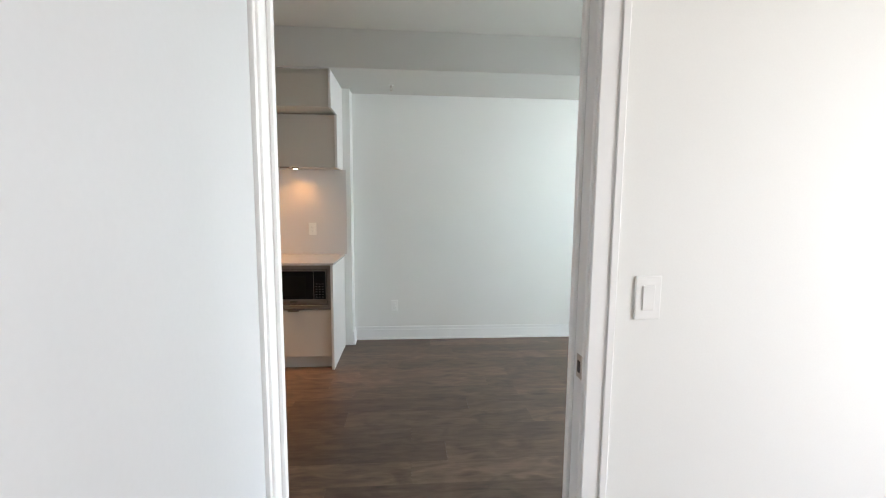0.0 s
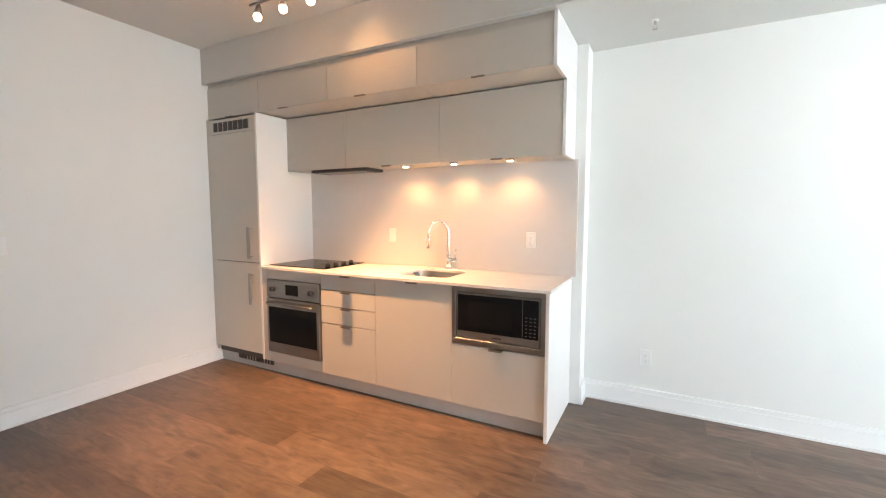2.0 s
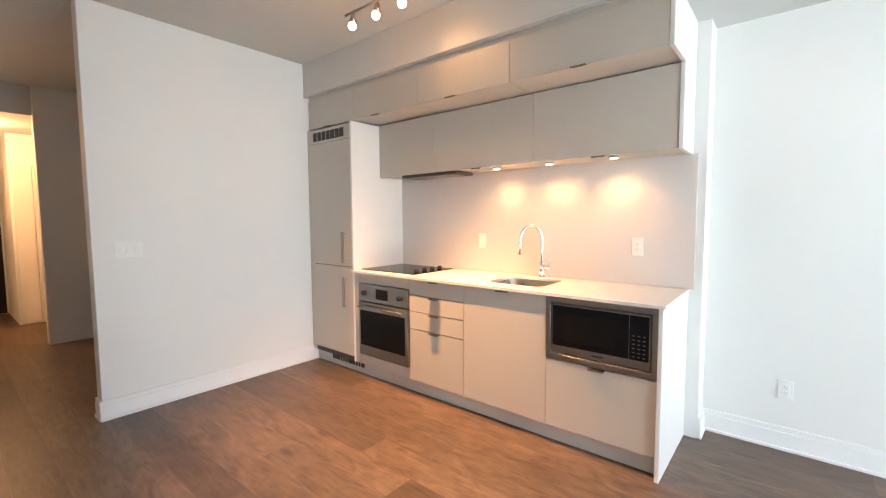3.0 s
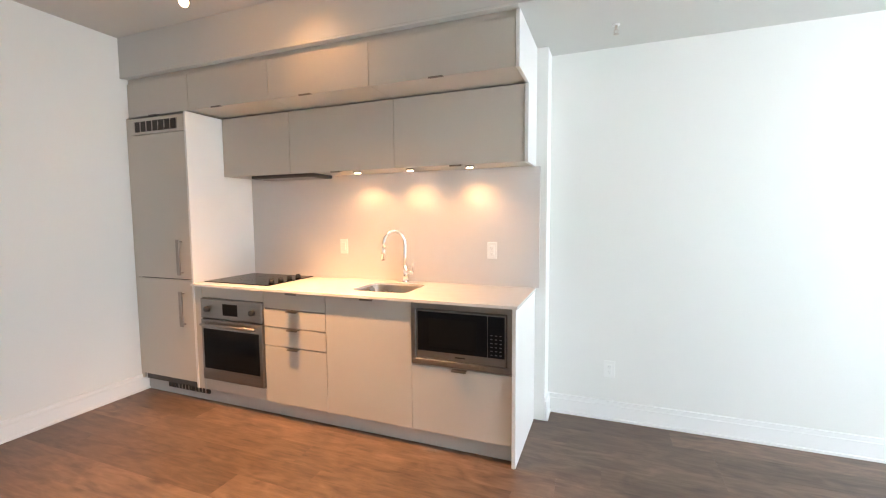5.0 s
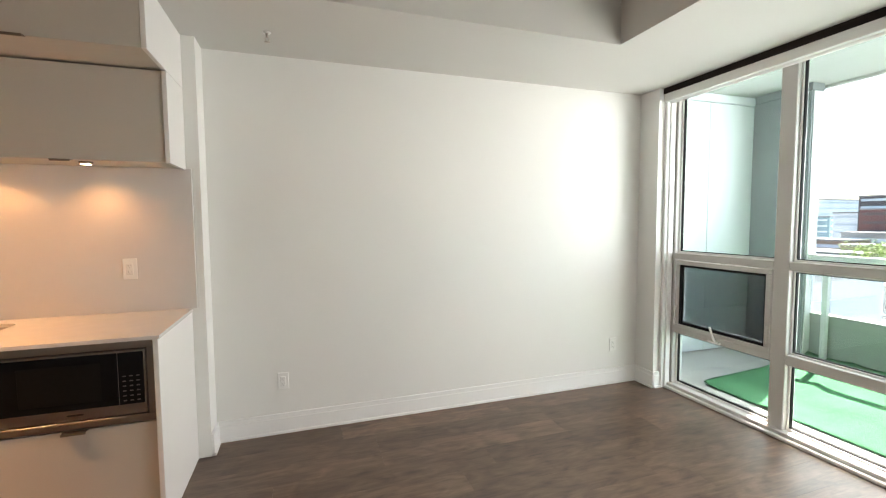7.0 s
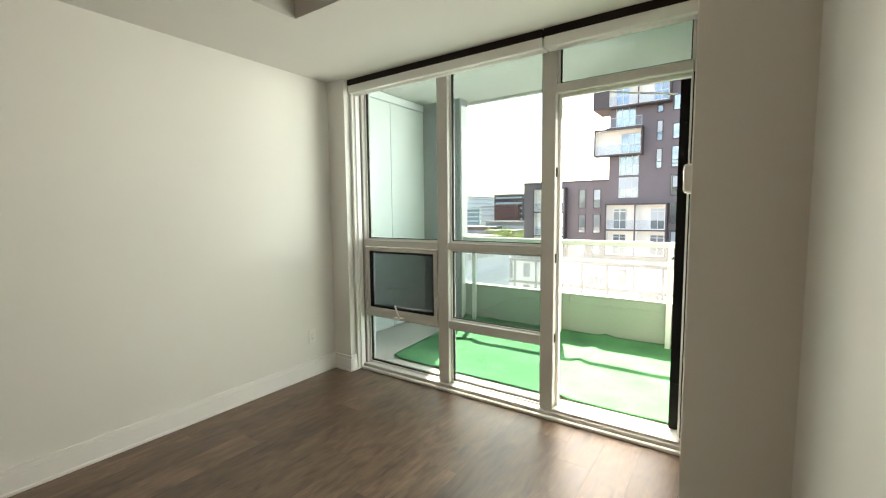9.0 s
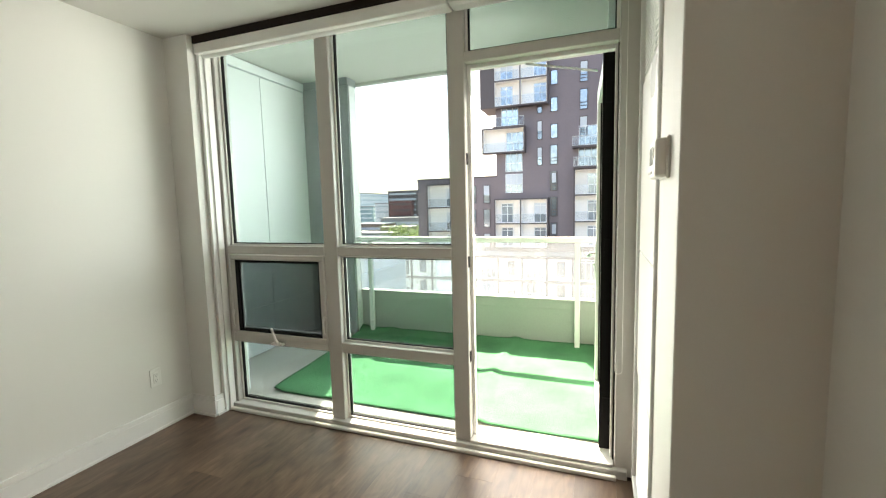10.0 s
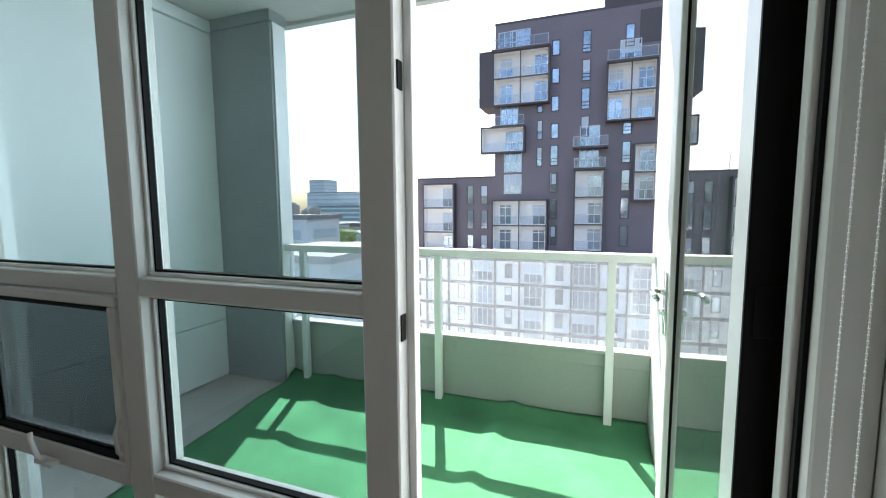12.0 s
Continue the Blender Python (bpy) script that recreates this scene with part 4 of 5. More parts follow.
def bead_chain(x, y, z0, z1, label):
    root = thing("blind_chain", (x, y, z0), label, "blind chain")
    bm = bmesh.new()
    for yy in (y - 0.016, y + 0.016):
        add_cyl(bm, (x, yy, z0 + 0.02), (x, yy, z1), 0.0009, seg=5)
    n = int((z1 - z0) / 0.009)
    for i in range(n):
        for yy in (y - 0.016, y + 0.016):
            bmesh.ops.create_icosphere(bm, subdivisions=1, radius=0.0020, matrix=Matrix.Translation((x, yy, z0 + 0.02 + i * 0.009)))
    for i in range(9):
        a = math.pi * i / 8
        bmesh.ops.create_icosphere(bm, subdivisions=1, radius=0.0020, matrix=Matrix.Translation((x, y + 0.016 * math.cos(a), z0 + 0.02 - 0.016 * math.sin(a))))
    part("chain", bm, WHITEPL, root)
    return root


bead_chain(3.525, 2.60, 0.55, 2.37, "white beaded roller blind chain beside the balcony door")
bead_chain(3.50, 5.045, 0.55, 2.37, "white beaded roller blind chain beside the window")
tr = tagged(boxes("window_trim", [(3.51, 3.593, 5.074, 5.10, 0.0, 2.36), (3.54, 3.590, 5.062, 5.074, 0.0, 2.36)], TRIM, None, "", 0.003), "white painted trim strips beside the window", "trim", "", "structure")

# heating closet panel and thermostat
hv = thing("closet_panel", (3.17, 2.50, 0), "glossy white metal closet panel with louvres", "access panel")
hx0, hx1 = 2.862, 3.485
hy = 2.523
for b in ((hx0 - 0.025, hx0, 0.06, 2.255), (hx1, hx1 + 0.025, 0.06, 2.255), (hx0, hx1, 2.23, 2.255), (hx0, hx1, 0.06, 0.085)):
    box("panel_frame", (b[0], b[1], 2.475, 2.535, b[2], b[3]), GLOSSW, hv, "", 0.003)
box("upper_sheet", (hx0 + 0.003, hx1 - 0.003, 2.475, hy, 1.150, 1.86), GLOSSW, hv, "", 0.003)
box("lower_sheet", (hx0 + 0.003, hx1 - 0.003, 2.475, hy, 0.60, 1.145), GLOSSW, hv, "", 0.003)
box("grille_back", (hx0 + 0.003, hx1 - 0.003, 2.46, 2.47, 0.085, 2.23), CARC, hv)
def louvres(z0, z1):
    z = z0
    while z < z1 - 0.008:
        bm = bmesh.new()
        add_box(bm, hx0 + 0.003, hx1 - 0.003, -0.016, 0.016, -0.0015, 0.0015, 0.0)
        bmesh.ops.transform(bm, matrix=pose(0, 2.506, z + 0.012, -38), verts=bm.verts)
        part("louvre", bm, GLOSSW, hv)
        z += 0.0215
louvres(0.09, 0.60)
louvres(1.86, 2.23)
th = thing("thermostat", (2.70, 2.525, 1.47), "white programmable thermostat with a grey screen", "thermostat")
tx0, tx1, tz0, tz1 = 2.640, 2.775, 1.425, 1.525
box("body", (tx0, tx1, 2.527, 2.560, tz0, tz1), WHITEPL, th, "", 0.010, 3)
box("base_plate", (tx0 - 0.006, tx1 + 0.004, 2.525, 2.533, tz0 - 0.004, tz1 + 0.004), WHITEPL, th, "", 0.003)
box("screen", (tx0 + 0.034, tx1 - 0.028, 2.559, 2.5615, tz0 + 0.036, tz1 - 0.018), LCD, th, "grey lcd screen", 0.001)
for i in range(3):
    box("button", (tx1 - 0.03 - i * 0.026, tx1 - 0.013 - i * 0.026, 2.559, 2.563, tz0 + 0.012, tz0 + 0.02), WHITEPL, th, "", 0.002)
for dz in (0.048, 0.066):
    box("button", (tx0 + 0.018, tx0 + 0.034, 2.559, 2.563, tz0 + dz, tz0 + dz + 0.011), WHITEPL, th, "", 0.003)

# ---- balcony ----
BZ = 0.06
RX = 5.25
structure("balcony_deck", [(3.68, 5.46, 2.0, 5.7, -0.25, BZ)], CONC, "bare concrete balcony slab", "floor")
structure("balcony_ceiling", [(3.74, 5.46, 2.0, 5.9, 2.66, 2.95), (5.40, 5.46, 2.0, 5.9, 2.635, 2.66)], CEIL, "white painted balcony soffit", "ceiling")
structure("facade_wall", [(3.70, 3.76, 5.10, 5.9, 0, 2.7), (3.66, 3.76, 2.0, 2.55, 0, 2.7)], PANELG, "grey clad outer wall beside the balcony window", "wall")
bw = thing("balcony_side_wall", (4.4, 5.52, BZ), "pale grey panel-clad side wall of the balcony", "wall", "", "structure")
box("backing", (3.77, 5.36, 5.605, 5.74, BZ, 2.66), PANELG, bw, "", 0.0)
for x0, x1 in ((3.77, 4.575), (4.58, 5.178)):
    box("panel", (x0, x1, 5.584, 5.607, 0.50, 2.56), PANELG, bw, "", 0.003)
    box("panel", (x0, x1, 5.584, 5.607, BZ + 0.01, 0.494), PANELG, bw, "", 0.003)
box("cornice", (3.77, 5.178, 5.57, 5.607, 2.57, 2.65), PANELG, bw, "", 0.004)
pil = thing("balcony_pillar", (5.1, 5.1, BZ), "grey clad corner pillar of the balcony", "pillar", "", "structure")
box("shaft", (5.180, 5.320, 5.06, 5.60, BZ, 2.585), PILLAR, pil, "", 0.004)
# thin pale sheet added to colour the pillar's south face as lit
box("lit_edge_face", (5.200, 5.322, 5.050, 5.058, BZ, 2.585), ALUW, pil, "pale sheet for the lit south face of the pillar", 0.002)
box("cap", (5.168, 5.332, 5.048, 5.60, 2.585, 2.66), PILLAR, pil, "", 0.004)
structure("balcony_divider", [(3.76, 4.50, 2.38, 2.45, BZ, 2.66), (4.50, 4.56, 2.38, 2.56, BZ, 2.66), (4.50, 5.40, 2.56, 2.655, BZ, 2.66)], ALUW, "white divider wall at the end of the balcony", "wall", 0.004)

par = thing("parapet", (RX, 3.8, BZ), "low painted parapet below the balcony rail", "parapet", "", "structure")
box("wall", (RX + 0.035, RX + 0.10, 2.657, 5.055, -0.3, 0.49), CURB, par, "", 0.004)
box("coping", (RX + 0.022, RX + 0.11, 2.657, 5.055, 0.49, 0.515), CURB, par, "", 0.004)
box("flashing", (RX + 0.028, RX + 0.036, 2.657, 3.78, 0.42, 0.49), CURB, par, "", 0.002)
box("flashing", (RX + 0.028, RX + 0.036, 3.79, 5.055, 0.42, 0.49), CURB, par, "", 0.002)
rail = thing("balcony_rail", (RX, 3.8, BZ), "white metal balcony rail with frosted glass panels", "railing")
box("top_rail", (RX - 0.03, RX + 0.035, 2.657, 5.055, 1.025, 1.073), ALUW, rail, "", 0.005)
for y in (4.912, 3.886, 2.868):
    box("post", (RX - 0.02, RX + 0.020, y - 0.022, y + 0.022, BZ, 1.03), ALUW, rail, "", 0.003)
for y0, y1 in ((4.937, 5.05), (3.911, 4.887), (2.893, 3.861), (2.66, 2.843)):
    p = box("glass_panel", (RX + 0.024, RX + 0.032, y0, y1, 0.53, 1.02), FROST, rail, "hazy frosted glass", 0.0)
    p.visible_shadow = False

# turf mat with ripples and an uneven edge
bm = bmesh.new()
nx, ny = 60, 90
grid = []
for i in range(nx + 1):
    row = []
    for j in range(ny + 1):
        u, v = i / nx, j / ny
        edge = 4.89 + 0.17 * u + 0.03 * noise.noise(Vector((u * 5, 0, 3)))
        x = 3.77 + u * (RX + 0.03 - 3.77)
        y = 2.66 + v * (edge - 2.66)
        ridge = 0.018 * math.exp(-((y - 3.42 - 0.05 * math.sin(x * 3)) / 0.05) ** 2) + 0.014 * math.exp(-((y - 4.55 - 0.2 * (x - 4.5)) / 0.06) ** 2)
        curl = 0.05 * max(0, u - 0.93) / 0.07 + 0.02 * max(0, v - 0.96) / 0.04
        z = BZ + 0.010 + ridge + curl + 0.006 * (noise.noise(Vector((x * 3, y * 3, 0))) + 0.4)
        row.append(bm.verts.new((x, y, z)))
    grid.append(row)
for i in range(nx):
    for j in range(ny):
        bm.faces.new((grid[i][j], grid[i + 1][j], grid[i + 1][j + 1], grid[i][j + 1]))
ext = bmesh.ops.extrude_face_region(bm, geom=bm.faces[:])
for v in [g for g in ext["geom"] if isinstance(g, bmesh.types.BMVert)]:
    v.co.z -= 0.008
turf = part("turf_mat", bm, TURF, None, "", True)
tagged(turf, "rippled green artificial turf mat on the balcony floor", "turf mat")
# ---- outside ----
GZ = -17.0
ground = structure("ground", [(-400, 1500, -1500, 1500, GZ - 1, GZ)], ASPHALT, "grey city ground far below", "ground")

TXF = 51.5   # plane of the tower's facade
ST = 2.91    # storey


def lattice(ycuts, zcuts, x0, x1):
    """One connected frame: bars fill every other interval of the cuts, the rest are holes."""
    bm = bmesh.new()
    grid_v = [[bm.verts.new((x0, y, z)) for z in zcuts] for y in ycuts]
    for a in range(len(ycuts) - 1):
        for c in range(len(zcuts) - 1):
            if a % 2 == 0 or c % 2 == 0:
                bm.faces.new((grid_v[a][c], grid_v[a][c + 1], grid_v[a + 1][c + 1], grid_v[a + 1][c]))
    bmesh.ops.recalc_face_normals(bm, faces=bm.faces)
    ex = bmesh.ops.extrude_face_region(bm, geom=bm.faces[:])
    for v in [g for g in ex["geom"] if isinstance(g, bmesh.types.BMVert)]:
        v.co.x = x1
    return bm


def win_mesh(w, h, vbars, hbars, fmat):
    ys, zs = [0, 0.07], [0, 0.07]
    for c in vbars:
        ys += [c, c + 0.06]
    for c in hbars:
        zs += [c, c + 0.06]
    fr = lattice(ys + [w - 0.07, w], zs + [h - 0.07, h], -0.06, 0.05)
    gl = bmesh.new()
    add_box(gl, 0.0, 0.03, 0.05, w - 0.05, 0.05, h - 0.05)
    bl = bmesh.new()
    add_box(bl, -0.012, 0.0, 0.07, w - 0.07, h * 0.45, h - 0.07)
    return mesh_from(fr, "frame", fmat), mesh_from(gl, "glass", FARGLASS), mesh_from(bl, "blind", CURTAIN)


WIN_SETS = {
    "tall": (0.85, 2.2, [], [0.38, 0.72]),
    "small": (0.8, 1.6, [], []),
    "slim": (0.6, 2.1, [], [0.7]),
    "wide": (2.0, 2.2, [0.62, 1.32], [0.95]),
    "bay": (1.4, 2.25, [0.66], [1.88]),
    "patio": (2.3, 2.3, [0.55, 1.12, 1.7], [1.95]),
}
win_cache = {k: win_mesh(*v, ALUW if k in ("wide", "patio", "bay") else BROWN2) for k, v in WIN_SETS.items()}


def far_window(parent, kind, x, y, z):
    f, g, b = win_cache[kind]
    o = new("window", f)
    o.location = (x, y, z)
    o.parent = parent
    o.matrix_parent_inverse = parent.matrix_basis.inverted()
    p = new("pane", g)
    p.parent = o
    if random.random() < 0.4:
        q = new("blind", b)
        q.parent = o
    return o


def balcony_box(parent, y0, y1, z0, storeys, bays, deep=1.2, x=TXF):
    """A framed box of open balconies that stands out from the facade."""
    z1 = z0 + storeys * ST
    xa = x - deep
    t = 0.16
    bw_ = (y1 - y0) / bays
    root = box("balcony", (xa, x + 0.02, y0, y0 + t, z0, z1), BROWN2, parent, "dark framed box of open balconies", 0.0)
    box("side_wall", (xa, x + 0.02, y1 - t, y1, z0, z1), BROWN2, root, "", 0.0)
    for k in range(storeys + 1):
        zz = z0 + k * ST
        box("slab", (xa, x + 0.02, y0 + t, y1 - t, zz - (t if k == storeys else 0 if k == 0 else t / 2), zz + (t if k == 0 else 0 if k == storeys else t / 2)), BROWN2, root, "", 0.0)
    for k in range(storeys):
        for j in range(bays):
            ya = y0 + j * bw_ + (t if j == 0 else 0.07)
            yb = y0 + (j + 1) * bw_ - (t if j == bays - 1 else 0.07)
            za, zb = z0 + k * ST + (t if k == 0 else t / 2), z0 + (k + 1) * ST - (t if k == storeys - 1 else t / 2)
            if j:
                box("fin", (xa + 0.03, x, ya - 0.14, ya, za, zb), BROWN2, root, "", 0.0)
            bm = bmesh.new()
            add_box(bm, xa + 0.05, x - 0.06, ya + 0.002, yb - 0.002, za + 0.002, zb - 0.002)
            bmesh.ops.delete(bm, geom=[f for f in bm.faces if f.normal.x < -0.9], context='FACES')
            bmesh.ops.solidify(bm, geom=bm.faces[:], thickness=0.03)
            part("lining", bm, OFFW, root, "white balcony lining")
            wk = "wide" if yb - ya > 4 else "bay" if yb - ya > 1.9 else "tall"
            far_window(parent, wk, x - 0.16, ya + (0.12 if j % 2 == 0 else (yb - ya) * 0.32), za + 0.03)
            n = max(2, int((yb - ya) / 1.1))
            ys = []
            for i in range(n + 1):
                yy = ya + 0.05 + (yb - ya - 0.1) * i / n
                ys += [yy - 0.022, yy + 0.022]
            part("balustrade", lattice(ys, [za + 0.04, za + 0.09, za + 0.99, za + 1.04], xa + 0.05, xa + 0.09), ALUW, root)
            p = box("balcony_glass", (xa + 0.066, xa + 0.074, ya + 0.03, yb - 0.03, za + 0.06, za + 1.0), BALGLASS, root, "", 0.0)
            p.visible_shadow = False
    return root


tower = thing("apartment_tower", (TXF + 8, 3, GZ), "dark brown apartment tower with boxed white balconies", "building")
box("wall", (TXF, TXF + 18, -9.0, 14.3, GZ, 21.4), BROWN, tower, "", 0.0)
box("roof", (TXF - 0.05, TXF + 18.05, -9.05, 14.35, 21.4, 21.6), BROWN2, tower, "", 0.0)
box("penthouse", (TXF + 0.6, TXF + 14, -7, 2.9, 21.6, 24.4), BROWN2, tower, "", 0.0)
balcony_box(tower, 8.2, 14.36, 12.43, 2, 2, 1.0)
box("box_end", (TXF - 1.0, TXF + 3.0, 14.362, 15.9, 12.43, 12.43 + 2 * ST), BROWN2, tower, "", 0.0)
balcony_box(tower, 10.76, 15.75, 7.3, 1, 1, 1.0)
balcony_box(tower, 8.2, 14.41, -3.73, 2, 2, 1.0)
balcony_box(tower, 2.38, 5.48, -3.57, 3, 1, 1.0)
balcony_box(tower, -2.2, 2.5, 9.95, 2, 2, 1.0)
balcony_box(tower, -2.6, -0.27, 1.8, 2, 1, 1.0)
box("box_roof_terrace", (TXF - 1.05, TXF, 8.15, 15.9, 18.255, 18.36), BROWN2, tower, "", 0.0)
for y0, y1, z in ((8.3, 14.3, 18.36), (10.8, 14.3, 10.25), (-2.1, 2.45, 15.85), (2.4, 5.45, 5.35), (2.2, 5.6, 7.55)):
    n = max(2, int((y1 - y0) / 1.3))
    ys = []
    for i in range(n + 1):
        yy = y0 + (y1 - y0) * i / n
        ys += [yy - 0.02, yy + 0.02]
    g = part("terrace_rail", lattice(ys, [z, z + 0.04, z + 0.95, z + 1.0], TXF - 1.42, TXF - 1.37), ALU, tower)
    p = box("rail_glass", (TXF - 1.40, TXF - 1.39, y0, y1, z + 0.04, z + 0.95), BALGLASS, g, "", 0.0)
    p.visible_shadow = False
    box("terrace_slab", (TXF - 1.45, TXF, y0 - 0.05, y1 + 0.05, z - 0.22, z - 0.02), BROWN2, tower, "", 0.0)
    far_window(tower, "wide", TXF - 0.02, (y0 + y1) / 2 - 0.9, z + 0.05)
far_window(tower, "wide", TXF - 0.02, 11.9, 18.36)
for k in range(8):
    z = -3.1 + k * ST
    far_window(tower, "tall", TXF - 0.02, 4.1, z + 0.1) if z > 8.5 else None
    far_window(tower, "small" if k > 3 else "tall", TXF - 0.02, 7.25, z + 0.15 if z < 17.5 else z - 0.2)
    if z < 12:
        far_window(tower, "slim", TXF - 0.02, 8.95 if z > 3 else 7.35, z + 0.1)
    far_window(tower, "tall", TXF - 0.02, -0.05, z + 0.15)
    far_window(tower, "tall", TXF - 0.02, -5.4, z + 0.15)
    far_window(tower, "wide", TXF - 0.02, -8.3, z + 0.15)
for z in (5.2, 2.75):
    far_window(tower, "wide", TXF - 0.02, 11.2, z)
box("louvre_panel", (TXF - 0.04, TXF, -2.5, -0.5, 17.6, 20.8), BROWN2, tower, "", 0.0)

wing = thing("apartment_wing", (TXF + 6, 17, GZ), "lower dark brown apartment wing beside the tower", "building")
box("wall", (TXF + 0.4, TXF + 16, 14.3, 24.7, GZ, 4.7), BROWN, wing, "", 0.0)
box("roof", (TXF + 0.35, TXF + 16, 14.3, 24.75, 4.7, 4.88), BROWN2, wing, "", 0.0)
balcony_box(wing, 19.1, 23.1, -4.6, 3, 1, 1.0, TXF + 0.4)
for k in range(3):
    for y in (15.2, 16.9):
        far_window(wing, "tall", TXF + 0.38, y, -4.2 + k * ST)
for k, (ry, rz) in enumerate(((19.6, 6.6), (20.6, 6.5))):
    bm = bmesh.new()
    add_cyl(bm, (TXF + 2, ry, 4.88), (TXF + 2, ry, rz), 0.04, seg=6)
    part("roof_mast", bm, ALU, wing)

pod = thing("podium_block", (TXF - 2, 8, GZ), "white panelled low apartment block with dark grid lines", "building")
PX = TXF - 3.0
box("wall", (PX, TXF + 0.4, -9.0, 26.0, GZ, -4.6), OFFW, pod, "", 0.0)
box("roof", (PX - 0.25, TXF + 0.4, -9.1, 26.1, -4.6, -4.35), BROWN2, pod, "", 0.0)
box("parapet_planter", (PX + 0.3, PX + 0.8, -8.0, 25.0, -4.35, -3.95), ROOFG, pod, "", 0.0)
for k in range(4):
    z = -4.6 - (k + 1) * 2.55
    box("floor_band", (PX - 0.22, PX, -9.0, 26.0, z - 0.14, z + 0.14), BROWN2, pod, "", 0.0)
    for j in range(13):
        y = -8.0 + j * 2.7
        if j % 2 == 0:
            far_window(pod, "wide" if j % 4 else "patio", PX - 0.03, y + 0.15, z + 0.25)
        else:
            far_window(pod, "small", PX - 0.03, y + 0.7, z + 0.65)
        if k == 0:
            box("pier", (PX - 0.2, PX, y - 0.1 - 0.09, y - 0.1 + 0.09, GZ, -4.6), BROWN2, pod, "", 0.0)


def far_building(name, b, mat, label, storeys=0, band=None, roof=ROOFG):
    x0, x1, y0, y1, z1 = b
    root = thing(name, ((x0 + x1) / 2, (y0 + y1) / 2, GZ), label, "building")
    box("wall", (x0, x1, y0, y1, GZ, z1), mat, root, "", 0.0)
    box("roof", (x0 - 0.3, x1 + 0.3, y0 - 0.3, y1 + 0.3, z1, z1 + 0.5), roof, root, "", 0.0)
    if storeys:
        h = (z1 - GZ) / storeys
        for k in range(storeys):
            z = GZ + k * h
            box("window_band", (x0 - 0.25, x0, y0 + 0.8, y1 - 0.8, z + h * 0.38, z + h * 0.68), band or BANDG, root, "", 0.0)
            box("window_band", (x0 + 0.8, x1 - 0.8, y0 - 0.25, y0, z + h * 0.38, z + h * 0.68), band or BANDG, root, "", 0.0)
    return root


far_building("office_block", (230, 270, 140, 178, 10.5), PALE, "white office block with long window bands in the distance", 10)
far_building("office_tower", (330, 350, 236, 252, 26), PALE, "pale grey office tower in the distance", 14)
far_building("glass_office", (205, 225, 118, 152, 2), TEAL, "teal glass office building in the distance", 8, PALE)
far_building("brick_block", (191, 215, 89, 101, 4.5), REDBR, "red brick apartment block with a dark upper part in the distance", 7, BROWN2)
far_building("dark_block", (194, 215, 87, 103, 9.3), BROWN2, "dark grey apartment block in the distance", 10)
far_building("pale_apartments", (200, 214, 98, 114, 3.5), PALE, "pale apartment building in the distance", 7)
far_building("row_house", (150, 162, 72, 84, -6.5), TANBR, "low tan brick building with a flat roof", 3)
far_building("row_house", (165, 178, 90, 118, -5.8), TANBR, "low tan brick building with a flat roof", 3)
far_building("row_house", (140, 150, 84, 104, -8.0), REDBR, "low red brick building with a flat roof", 3)
far_building("warehouse", (176, 190, 70, 98, -3.6), ROOFG, "long low grey building with a flat roof", 3)
far_building("warehouse", (128, 138, 66, 80, -7.5), PALE, "low pale building with a flat roof", 2)
far_building("warehouse", (150, 170, 106, 130, -6.0), PALE, "low white building with a flat roof", 3)
far_building("neighbour_block", (40, 46, 31.8, 46, 0.1), PALE, "pale grey neighbouring building with a flat roof", 5)
far_building("neighbour_roof", (26, 36, 19.2, 27, -2.3), PALE, "light grey neighbouring roof with a parapet", 4)
far_building("neighbour_roof", (58, 66, 30.0, 42, -5.0), PALE, "light grey flat roof below the balcony", 3)
clutter = random.Random(5)
for k in range(9):
    cx, cy = clutter.uniform(41, 45), clutter.uniform(33, 44)
    ch = clutter.uniform(0.5, 1.6)
    un = thing("roof_unit", (cx, cy, 0.6), "grey rooftop ventilation unit on a neighbouring roof", "roof unit", "roof units")
    box("casing", (cx - 0.5, cx + 0.5, cy - 0.4, cy + 0.4, 0.6, 0.6 + ch), ROOFG, un, "", 0.02)
    bm = bmesh.new()
    add_cyl(bm, (cx, cy, 0.6 + ch), (cx, cy, 0.6 + ch + 0.25), 0.28, 0.28, 12)
    part("fan_ring", bm, ALU, un)


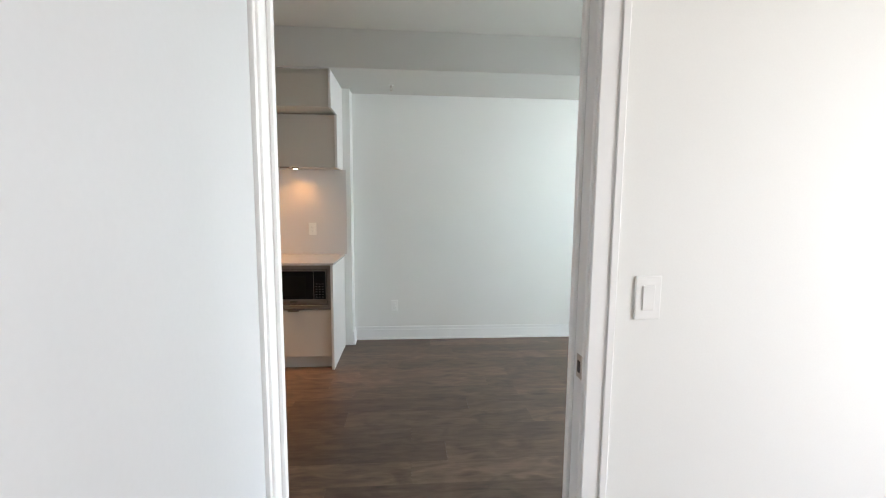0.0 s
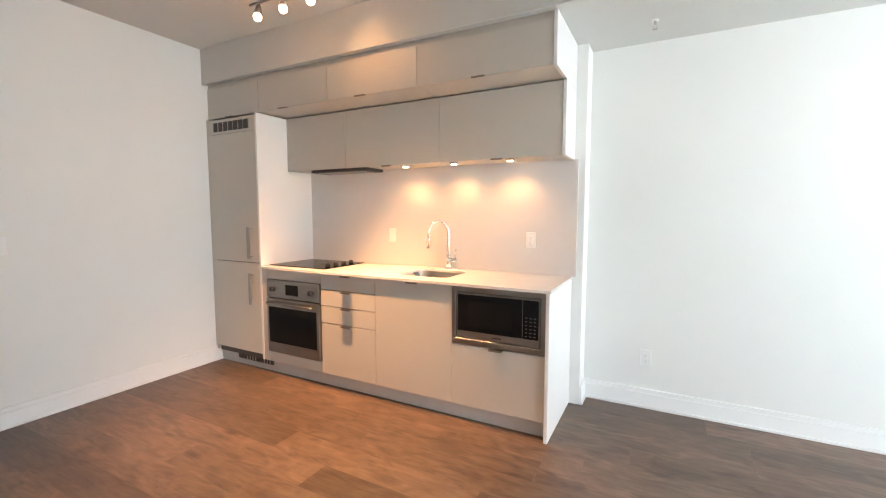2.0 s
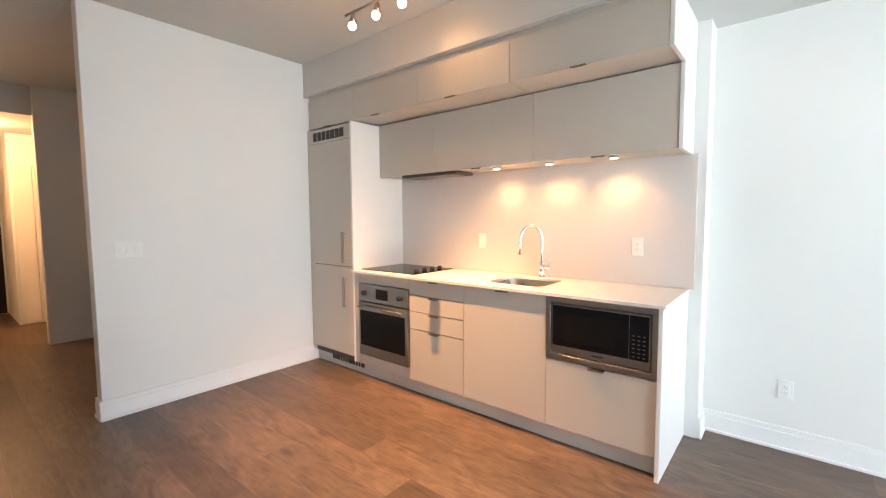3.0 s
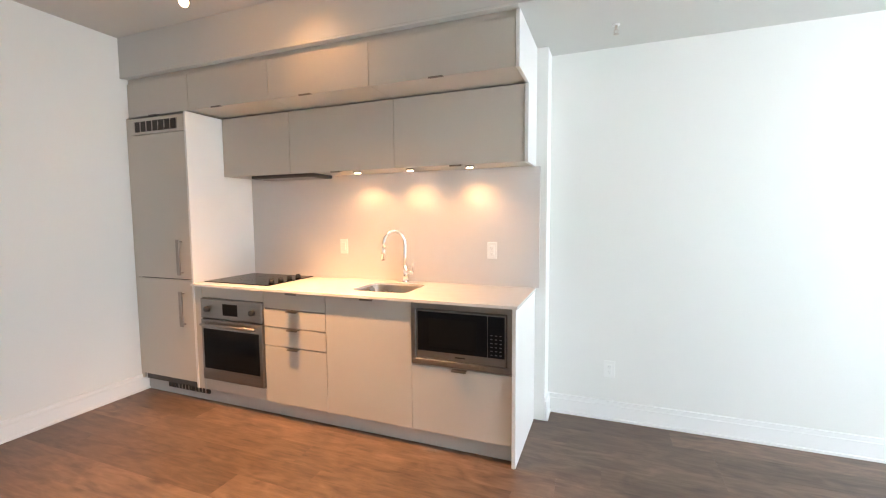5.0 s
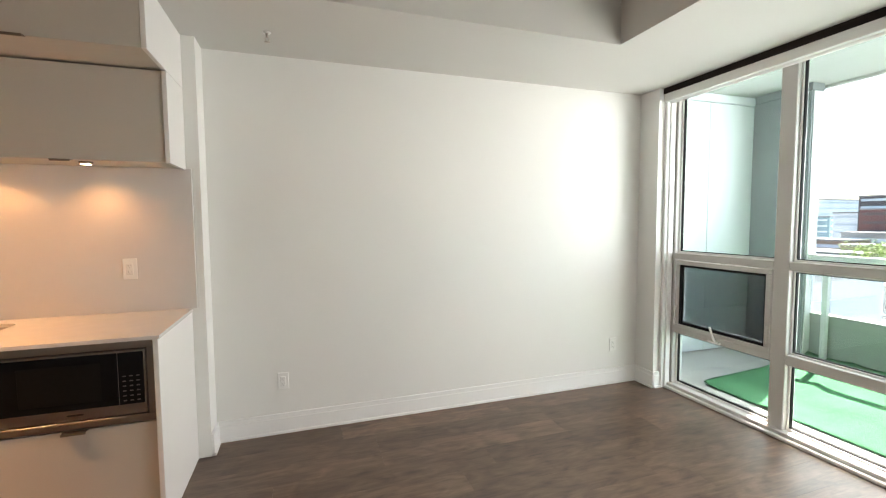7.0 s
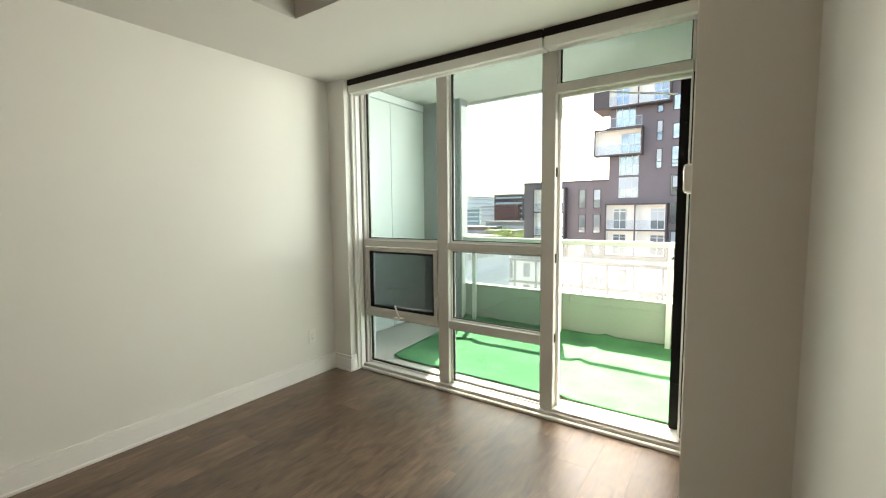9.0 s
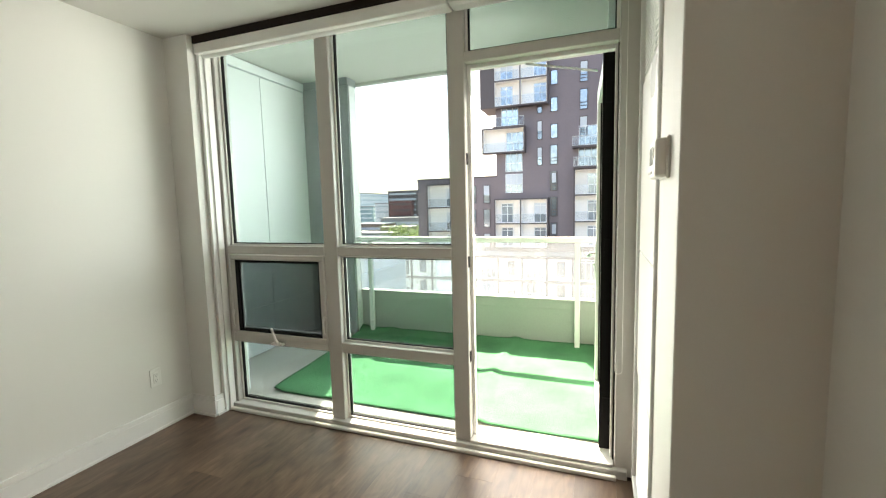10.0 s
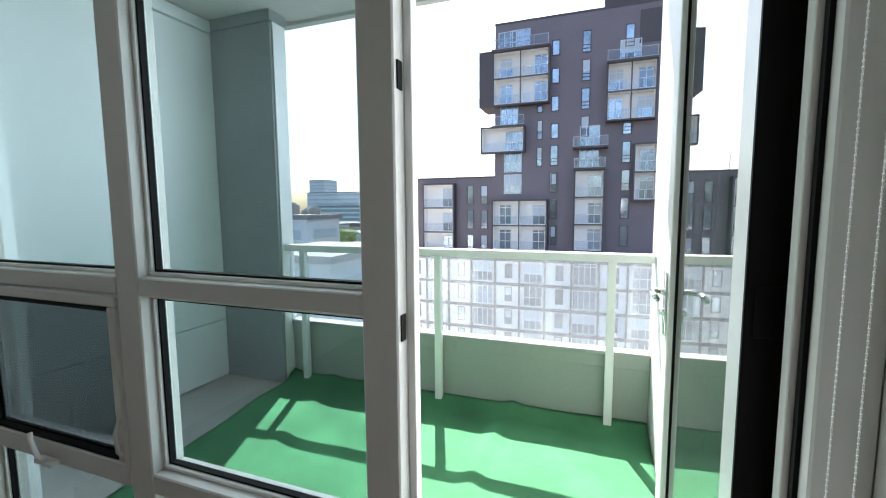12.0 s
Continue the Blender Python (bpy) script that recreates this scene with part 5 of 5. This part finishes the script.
def tree(x, y, h, r, seed):
    rnd = random.Random(seed)
    root = thing("tree", (x, y, GZ), "leafy green street tree between the buildings", "tree", "street trees")
    bm = bmesh.new()
    add_tube(bm, [(x, y, GZ), (x + 0.1, y, GZ + h * 0.3), (x, y + 0.2, GZ + h * 0.7)], [0.35, 0.26, 0.1], 8)
    for k in range(6):
        a = k * 1.05 + rnd.random()
        z = GZ + h * (0.3 + 0.07 * k)
        add_tube(bm, [(x, y, z), (x + math.cos(a) * r * 0.4, y + math.sin(a) * r * 0.4, z + h * 0.12), (x + math.cos(a) * r * 0.75, y + math.sin(a) * r * 0.75, z + h * 0.2)], [0.12, 0.08, 0.03], 6)
    part("trunk", bm, BARK, root)
    verts, faces = [], []
    lobes = []
    for k in range(14):
        a, q = rnd.uniform(0, 6.28), rnd.random() ** 0.5 * r * 0.7
        lobes.append((x + q * math.cos(a), y + q * math.sin(a), GZ + h * rnd.uniform(0.45, 0.92), r * rnd.uniform(0.25, 0.45)))
    for k in range(1500):
        lx, ly, lz, lr = lobes[k % len(lobes)]
        d = Vector((rnd.gauss(0, 1), rnd.gauss(0, 1), rnd.gauss(0, 1))).normalized() * lr * rnd.uniform(0.6, 1.05)
        c = Vector((lx, ly, lz)) + d
        u = Vector((rnd.gauss(0, 1), rnd.gauss(0, 1), rnd.gauss(0, 1))).normalized()
        w = u.orthogonal().normalized()
        s = rnd.uniform(0.16, 0.34)
        i = len(verts)
        verts += [c + u * s, c + w * s * 0.6, c - u * s, c - w * s * 0.6]
        faces.append((i, i + 1, i + 2, i + 3))
    me = bpy.data.meshes.new("crown")
    me.from_pydata([tuple(v) for v in verts], [], faces)
    me.materials.append(LEAF)
    cr = new("crown", me)
    cr.parent = root
    cr.matrix_parent_inverse = root.matrix_basis.inverted()


for i, (x, y, h) in enumerate(((118, 58, 13.5), (122, 64, 14), (128, 60, 14), (126, 53, 13), (112, 50, 12.5), (120, 78, 13), (135, 92, 13))):
    tree(x, y, h - 0.9, h * 0.34, i)
# ---- floor planks ----
PW, PL = 0.19, 1.22
plank_cache = {}


def plank_mesh(length, width):
    key = (round(length, 2), round(width, 3))
    if key not in plank_cache:
        bm = bmesh.new()
        add_box(bm, 0, key[0] - 0.0005, 0, key[1] - 0.0005, -0.012, 0.0)
        plank_cache[key] = mesh_from(bm, "plank", PLANK)
    return plank_cache[key]


def lay(x0, x1, y0, y1):
    rows = math.ceil((y1 - y0) / PW - 0.02)
    for r in range(rows):
        ya = y0 + r * PW
        wid = min(PW, y1 - ya)
        x = x0 - random.choice((0.0, 0.2, 0.4, 0.6, 0.8, 1.0))
        while x < x1 - 0.02:
            a, b = max(x, x0), min(x + PL, x1)
            if b - a > 0.02:
                ob = new("plank", plank_mesh(b - a, wid))
                ob.location = (a, ya, 0)
                ob.parent = floor
            x += PL


lay(-8.25, WX - 0.035, SW - 0.06, NW)
lay(-1.2, 3.5, -1.9, SW - 0.06)
